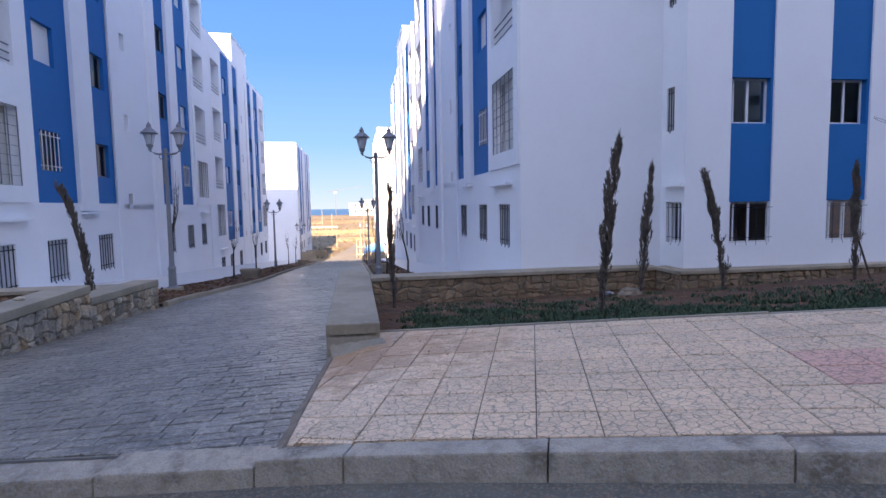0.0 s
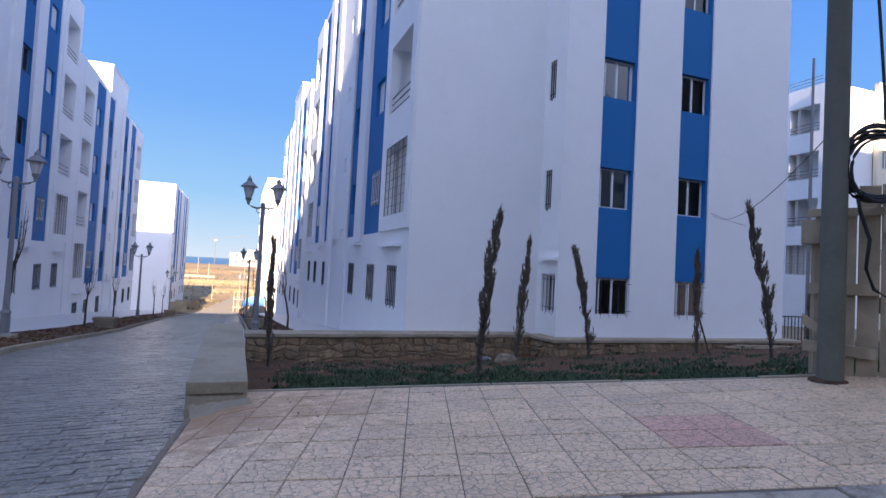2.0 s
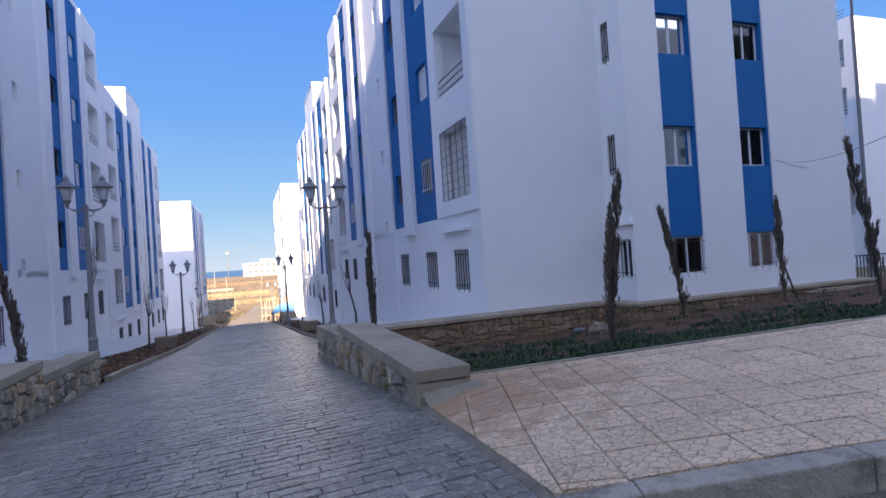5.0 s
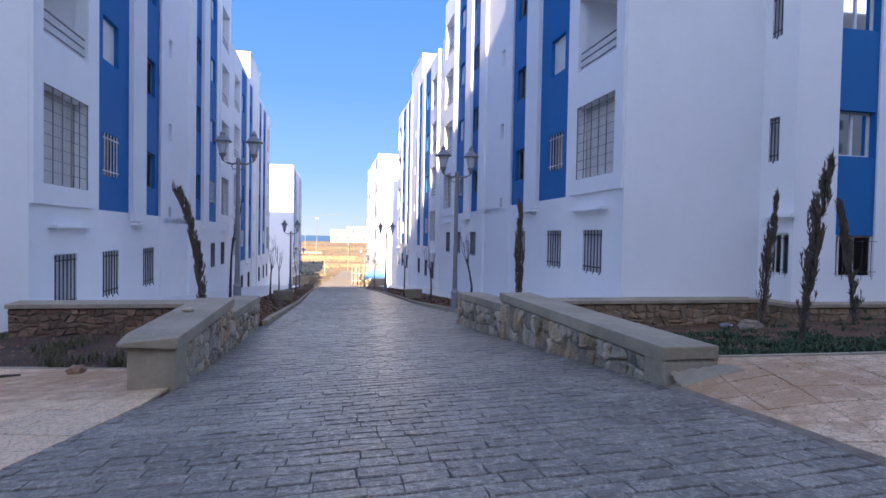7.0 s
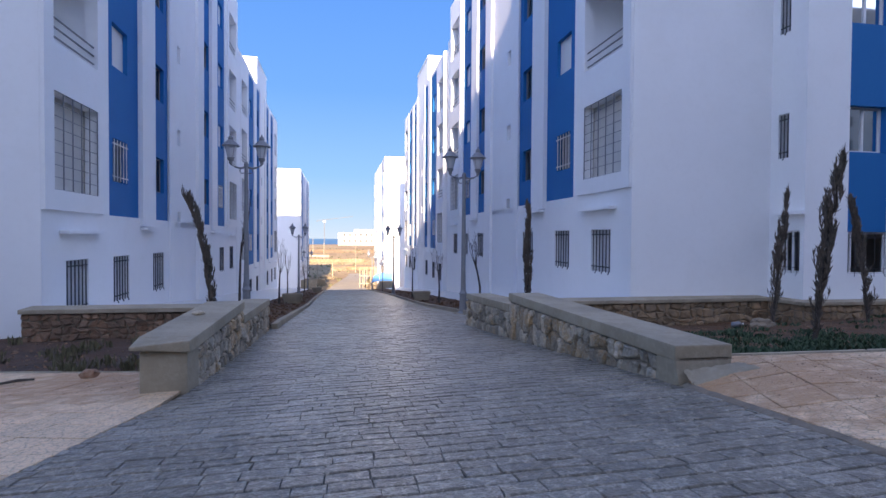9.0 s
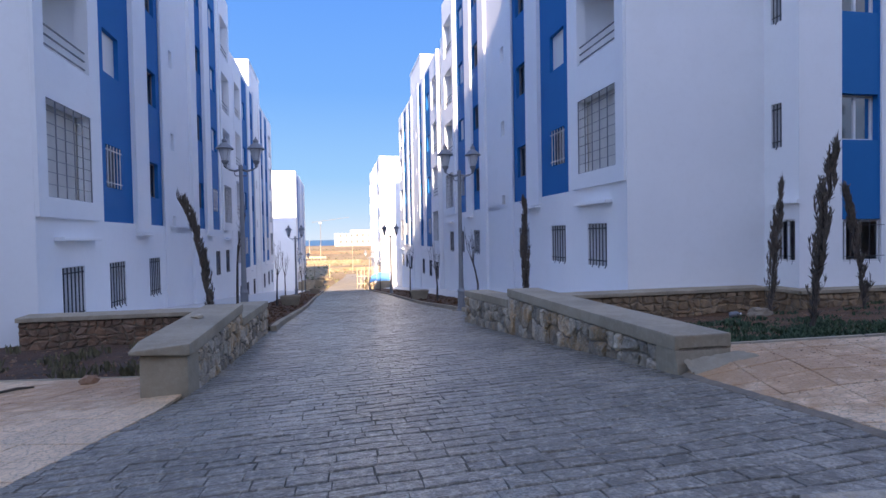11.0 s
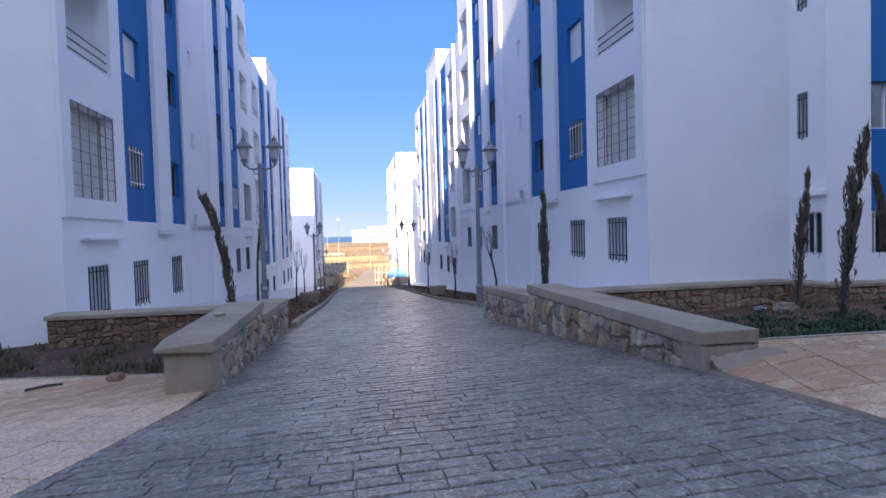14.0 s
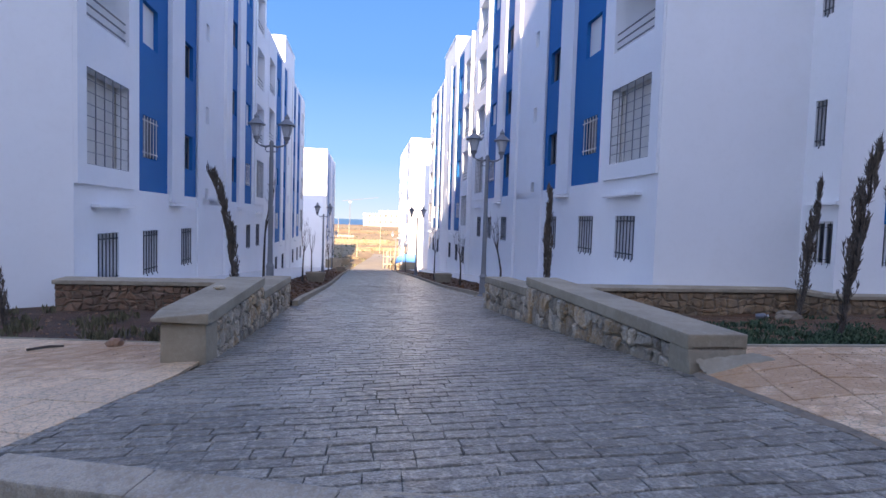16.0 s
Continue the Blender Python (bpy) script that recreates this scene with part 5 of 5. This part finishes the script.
for k in range(9):
    rr = random.Random(40 + k)
    pts = []
    for i in range(37):
        a = 2 * math.pi * i / 36
        r = 0.225 + rr.uniform(-0.002, 0.002) + 0.007 * (k % 5) - 0.016 * math.sin(a + k * 0.9)
        pts.append((math.cos(a) * r * 0.80, -math.cos(a) * r * 0.5 + 0.010 * k - 0.04, math.sin(a) * r * 1.12 + 0.012 * (k % 5)))
    part("loop", Geo().tube(pts, 0.012, 6, cap=False), M["cable"], coil, smooth=True)
tail = [(-0.12, -0.24), (-0.10, -0.34), (-0.02, -0.56), (-0.045, -0.79), (0.02, -0.95), (0.165, -1.03), (0.45, -1.05)]
part("tail", Geo().tube([(r * 0.932, -r * 0.361 + 0.02, z) for r, z in tail], 0.013, 6), M["cable"], coil, smooth=True)
crate = thing("plank_crate", "rough upright crate of raw wooden planks behind the pole", "crate")
crate.matrix_basis = pose(7.73, 4.08, PZ, 0, 0, -57)
rr = random.Random(17)
x = 0.0
for k in range(8):
    w = rr.uniform(0.12, 0.16)
    h = (1.33 if k < 2 else 1.60) + rr.uniform(-0.03, 0.03)
    y = rr.uniform(-0.008, 0.008)
    part("plank", Geo().hexa([(x, y, 0), (x + w - 0.012, y, 0), (x + w - 0.012, y + 0.025, 0), (x, y + 0.025, 0), (x + rr.uniform(-.008, .008), y, h), (x + w - 0.012, y, h - rr.uniform(0, 0.02)), (x + w - 0.012, y + 0.025, h), (x, y + 0.025, h)]), M["wood"], crate, bevel=0.003)
    x += w
for k in range(4):
    y = 0.05 + k * 0.17
    part("plank", Geo().box(-0.03, -0.005, y, y + 0.155, 0.0, 1.30 + rr.uniform(-0.04, 0.04)), M["wood"], crate, bevel=0.003)
for z, a, b, t_ in ((1.33, -0.06, 0.46, 0.01), (0.68, -0.04, 0.42, 0.01), (0.20, -0.07, 0.41, -0.02), (0.42, -0.08, 0.07, -0.10), (1.20, 0.44, 0.55, 0.0), (0.34, 0.48, 0.64, 0.0), (1.02, 0.55, 1.05, 0.02)):
    h = 0.065 if z > 1.3 else (0.15 if z == 1.20 else 0.09)
    part("batten", Geo().hexa([(a, -0.042, z), (b, -0.042, z + t_), (b, -0.010, z + t_), (a, -0.010, z), (a, -0.042, z + h), (b, -0.042, z + t_ + h), (b, -0.010, z + t_ + h), (a, -0.010, z + h)]), M["wood"], crate, bevel=0.003)
part("corner_block", Geo().box(-0.10, 0.03, -0.08, 0.10, 1.10, 1.30), M["wood"], crate, "sawn block end", bevel=0.006)


def wire(name, a, b, sag, label, r=0.0045):
    pts = [Vector(a).lerp(Vector(b), i / 24) - Vector((0, 0, sag * 4 * (i / 24) * (1 - i / 24))) for i in range(25)]
    return solid(name, Geo().tube(pts, r, 5), M["cable"], label, "cable", smooth=True)


wire("overhead_wire", (PX, PY + 0.09, PZ + 1.95), (15.9, 12.99, 3.68), 0.38, "thin dark wire sagging from the pole to the wall")
wire("overhead_cable", (PX + 0.03, PY, PZ + 6.5), (PX + 0.35, PY - 0.16, PZ + 1.95), -0.02, "black cable running down beside the pole", 0.012)
wire("overhead_wire", (15.9, 12.98, 3.70), (17.3, 12.98, 3.42), 0.04, "short slack wire end on the wall")

# side yard: downpipe, gate and planks
solid("steel_pole", Geo().tube([(22.8, 15.0, -0.8), (22.8, 15.0, 5.0), (22.8, 15.0, 10.3)], [0.07, 0.06, 0.045], 10), M["metal"], "slim grey steel pole in the side yard", "pole")
solid("downpipe", Geo().tube([(35.45, 23.05, -0.8), (35.45, 23.05, 14.2)], 0.09, 8), M["bar"], "grey downpipe at the corner of the block", "pipe")
gate = thing("iron_gate", "black iron railing gate between the buildings", "gate")
gate.matrix_basis = pose(21.1, 14.7, -0.55, 0, 0, -3)
for k in range(13):
    part("bar", Geo().box(0.02 + k * 0.16, 0.045 + k * 0.16, 0, 0.025, 0.08, 1.12), M["iron"], gate)
for z in (0.1, 1.1):
    part("rail", Geo().box(0, 2.0, -0.01, 0.035, z, z + 0.04), M["iron"], gate)
boards = thing("timber_stack", "two weathered boards lying on the soil", "timber")
boards.matrix_basis = pose(15.9, 12.2, bed_z(15.9, 12.2) + 0.04, 0, 0, -8)
part("board", Geo().box(0, 2.6, 0, 0.16, 0, 0.04), M["wood"], boards)
part("board", Geo().box(0.3, 3.2, 0.05, 0.22, 0.042, 0.08), M["wood"], boards)

# ---------------------------------------------------------------- far end of the street
b = Block("terraced_houses", "low white terraced houses on the far rise", (0, 262, -3))
b.set_face((0, 262), (1, 0), (0, -1))
fw = [(-3 + 2.6 * i, -2 + 2.6 * i, zz, zz + 1.4) for i in range(12) for zz in (-1.2, 1.8)]
b.wall("front_wall", M["plaster"], -5.5, 30, -4, 3.6, fw, 0)
for h in fw:
    b.window("dark", *h)
b.slab("body", M["plaster"], -5.5, 30, -9, -0.5, -4, 3.4)
b.slab("upper_wall", M["plaster"], 2, 30, -9, -1.5, 3.4, 5.2)
mast = thing("crane", "distant tower crane on the rise", "crane")
mast.location = (-12.5, 275, -4)
part("tower", Geo().box(-0.16, 0.16, -0.16, 0.16, 0, 13.5), M["iron"], mast)
part("jib", Geo().hexa([(-4, -0.1, 13.3), (14, -0.1, 15.7), (14, 0.1, 15.7), (-4, 0.1, 13.3), (-4, -0.1, 13.55), (14, -0.1, 15.9), (14, 0.1, 15.85), (-4, 0.1, 13.5)]), M["iron"], mast)
part("cab", Geo().box(-0.7, 0.7, -0.6, 0.6, 12.6, 13.5), M["bar"], mast)
board = thing("site_hoarding", "blue metal hoarding beside the foot of the street", "hoarding")
board.matrix_basis = pose(3.0, 61.5, -4.75, 0, 0, 8)
part("sheet", Geo().box(0.55, 2.0, 0, 0.05, 1.3, 2.25), M["plate"], board)
part("side_sheet", Geo().hexa([(-0.35, -0.05, 1.15), (0.5, 0.0, 1.35), (0.5, 0.05, 1.35), (-0.35, 0.0, 1.15), (-0.1, -0.05, 1.9), (0.5, 0.0, 2.2), (0.5, 0.05, 2.2), (-0.1, 0.0, 1.9)]), M["plate"], board, "bent blue sheet")
for k in (0.6, 1.85):
    part("post", Geo().box(k, k + 0.08, 0.05, 0.12, 0, 2.25), M["wood"], board)
part("base", Geo().hexa([(-0.1, -0.1, -0.6), (2.6, -0.1, -0.6), (2.6, 0.9, -0.6), (-0.1, 0.9, -0.6), (0.7, -0.06, 1.28), (2.0, -0.06, 1.28), (2.1, 0.8, 1.28), (0.7, 0.8, 1.28)]), M["concrete"], board, "sloping concrete base")
stakes = thing("timber_stakes", "row of sunlit raw timber stakes", "stakes")
rr = random.Random(3)
for k in range(11):
    x, y = 1.6 + k * 0.33 + rr.uniform(-.1, .1), 74 + rr.uniform(-2, 2)
    part("stake", Geo().box(x, x + 0.1, y, y + 0.1, -6.4, -2.6 + rr.uniform(-0.5, 0.4)), M["wood"], stakes)
for k in range(2):
    part("rail", Geo().box(1.5, 5.4, 73.9, 73.98, -4.8 + k * 1.0, -4.7 + k * 1.0), M["wood"], stakes)
low = thing("low_wall", "low grey walls along the terraces", "wall", "structure")
for x0, x1, y, z, mt in ((-14, -3.5, 88, -5.7, "concrete"), (-24, 4, 150, -5.1, "yellow"), (-30, 26, 191, -3.9, "yellow"), (-9, -4.4, 80, -5.3, "concrete"), (-40, -6, 168, -4.6, "concrete"), (-3, 14, 128, -6.0, "yellow")):
    part("wall_run", Geo().box(x0, x1, y, y + 0.5, z - 1.5, z + 0.55), M[mt], low)
for k, (x, y, s) in enumerate(((-9.5, 92, 1.5), (-6.5, 95, 1.2), (-12, 104, 1.8), (-4.5, 108, 1.0), (-2, 128, 1.3), (6, 118, 1.4), (10, 140, 1.6))):
    rock("earth_mound", "low mound of pale earth on the open ground", x, y, far_z(x, y), s * 1.6, s, s * 0.6, 20 + k, M["yellow"])
for k, (x, y, h) in enumerate(((-5.5, 100, 3.4), (-3.2, 112, 3.0), (1.5, 122, 3.2), (-9.5, 135, 4.0), (-7.2, 160, 4.5), (2.0, 170, 4.5), (-12, 185, 5.0))):
    solid("site_post", Geo().tube([(x, y, far_z(x, y) - 0.5), (x, y, far_z(x, y) + h)], [0.09, 0.06], 6), M["wood"], "tall thin timber post on the open ground", "post", group="site posts")


g = Geo()
rr = random.Random(66)
for k in range(420):
    y = 84 + 130 * rr.random() ** 1.3
    x = rr.uniform(-0.16, 0.10) * y
    z, s = far_z(x, y), rr.uniform(0.12, 0.5)
    g.lathe([(s, -0.2), (s * rr.uniform(0.7, 1.1), s * 0.3), (s * 0.5, s * rr.uniform(0.5, 0.9)), (0.03, s * rr.uniform(0.8, 1.1))], sides=6)
    g.v[-24:] = [(px * rr.uniform(0.8, 1.2) + x, py + y, pz + z) for px, py, pz in g.v[-24:]]
tagged(part("scrub", g, M["dryweed"]), "low dry scrub and rubble dotted over the open ground", "scrub", kind="stuff")


# ---------------------------------------------------------------- pavement tiles
def clip(poly, a, b, c):
    """The part of a polygon where a * x + b * y >= c."""
    out = []
    for p, q in zip(poly, poly[1:] + poly[:1]):
        dp, dq = a * p[0] + b * p[1] - c, a * q[0] + b * q[1] - c
        if dp >= 0:
            out.append(p)
        if dp * dq < 0:
            t = dp / (dp - dq)
            out.append((p[0] + (q[0] - p[0]) * t, p[1] + (q[1] - p[1]) * t))
    return out


def tiles(parent, x0, x1, seed):
    """Square tiles turned with the kerb, cut along the lane, the kerb and the bed."""
    rr = random.Random(seed)
    S = 0.297
    ux, uy = 0.922, -0.388
    vx, vy = 0.30, 0.954
    ox, oy = 3.92, 3.22
    for i in range(-70, 60):
        for j in range(-6, 26):
            cx, cy = ox + ux * S * (i + 0.5) + vx * S * (j + 0.5), oy + uy * S * (i + 0.5) + vy * S * (j + 0.5)
            h, hv = S / 2 - 0.0028, S / 2 - 0.0050
            poly = [(cx + ux * a + vx * b, cy + uy * a + vy * b) for a, b in ((-h, -hv), (h, -hv), (h, hv), (-h, hv))]
            poly = clip(poly, 1, 0, x0) if x0 < 0 else clip(poly, 1, -0.045, 2.76 - 0.045 * 3.55)
            poly = (clip(poly, -1, 0.152, 2.112) if x1 < 0 else clip(poly, -1, 0, -x1)) if poly else poly
            poly = clip(poly, -0.47, -1, -7.55) if poly else poly
            if poly:
                k = kerb_y(cx) + 0.185
                poly = clip(poly, 0.385, 1, k + 0.385 * cx)
            if x1 < 0 and poly:
                poly = clip(poly, -1, 0, 1.12)
            if len(poly) < 3:
                continue
            mx, my = sum(p[0] for p in poly) / len(poly), sum(p[1] for p in poly) / len(poly)
            if max(math.hypot(p[0] - mx, p[1] - my) for p in poly) < 0.05:
                continue
            d = rr.uniform(-0.002, 0.002)
            n = len(poly)
            g = Geo()
            g.v = [(*p, pave_z(*p) - 0.02) for p in poly] + [(*p, pave_z(*p) + 0.003 + d) for p in poly]
            ins = [(mx + (p[0] - mx) * 0.965, my + (p[1] - my) * 0.965) for p in poly]
            g.v += [(*p, pave_z(*p) + 0.006 + d) for p in ins]
            g.f = [(k, (k + 1) % n, n + (k + 1) % n, n + k) for k in range(n)] + [(n + k, n + (k + 1) % n, 2 * n + (k + 1) % n, 2 * n + k) for k in range(n)] + [tuple(range(2 * n, 3 * n))]
            pink = 5 <= i <= 6 and 2 <= j <= 3
            part("tile", g, M["pink" if pink else "tile"], parent)


tiles(pav_r, 2.8, 9.0, 1)
tiles(pav_l, -6.0, -1.46, 2)

# ---------------------------------------------------------------- setts of the lane
def setts():
    """Rows that waver across the lane, cut along the kerb and the edges; the nearest 300 are pieces of their own."""
    rr = random.Random(77)
    near, v, f = [], [], []
    y = 3.3
    while y < 61:
        d = rr.uniform(0.100, 0.128)
        a, b_ = lane_x(y)
        if y < 5.75:
            b_ = lane_edge(y) - 0.03
        x = a - rr.uniform(0, 0.2)
        wave = lambda q, yy: 0.030 * noise.noise(Vector((q * 0.8, yy * 0.7, 2))) + 0.020 * noise.noise(Vector((q * 3.3, yy * 2.6, 5)))
        while x < b_:
            w = rr.uniform(0.15, 0.245)
            gx, gy = rr.uniform(0.001, 0.0028), rr.uniform(0.0035, 0.0075)
            j = lambda s_: rr.uniform(-s_, s_)
            x0, x1, xm = x + gx, x + w - gx, x + w / 2 + j(0.02)
            base = [(x0 + j(.005), y + gy + wave(x0, y)), (xm, y + gy + wave(xm, y) + j(.003)), (x1 + j(.005), y + gy + wave(x1, y)),
                    (x1 + j(.005), y + d - gy + wave(x1, y + d)), (xm, y + d - gy + wave(xm, y + d) + j(.003)), (x0 + j(.005), y + d - gy + wave(x0, y + d))]
            x += w
            base = clip(base, 1, 0, a + 0.004)
            base = clip(base, -1, 0, -b_ + 0.004) if len(base) > 2 else base
            if len(base) > 2 and y < 5.6:
                k0, k1 = kerb_y(x0), kerb_y(x1)
                m = (k1 - k0) / (x1 - x0)
                base = clip(base, -m, 1, k0 - m * x0 + (0.196 if x0 < 2.62 else 0.165))
            n = len(base)
            if n < 3:
                continue
            c = (sum(p[0] for p in base) / n, sum(p[1] for p in base) / n)
            if max(math.hypot(p[0] - c[0], p[1] - c[1]) for p in base) < 0.03:
                continue
            h = rr.uniform(0.006, 0.011)
            pts = [(p[0], p[1], road_z(*p) - 0.004) for p in base]
            pts += [(c[0] + (p[0] - c[0]) * 0.995, c[1] + (p[1] - c[1]) * 0.98, road_z(*p) + h * 0.55) for p in base]
            pts += [(c[0] + (p[0] - c[0]) * 0.98, c[1] + (p[1] - c[1]) * 0.91, road_z(*p) + h + j(.0015)) for p in base]
            fc = [(k, (k + 1) % n, n + (k + 1) % n, n + k) for k in range(n)] + [(n + k, n + (k + 1) % n, 2 * n + (k + 1) % n, 2 * n + k) for k in range(n)] + [tuple(range(2 * n, 3 * n))]
            if len(near) < 300 and y < 6.2:
                near.append((pts, fc))
            else:
                k0 = len(v)
                v += pts
                f += [tuple(k0 + q for q in z) for z in fc]
        y += d
    g = Geo()
    g.v, g.f = v, f
    tagged(part("setts", g, M["sett"], road), kind="stuff")
    for pts, fc in near:
        g = Geo()
        g.v, g.f = pts, fc
        part("sett", g, M["sett"], road)


setts()
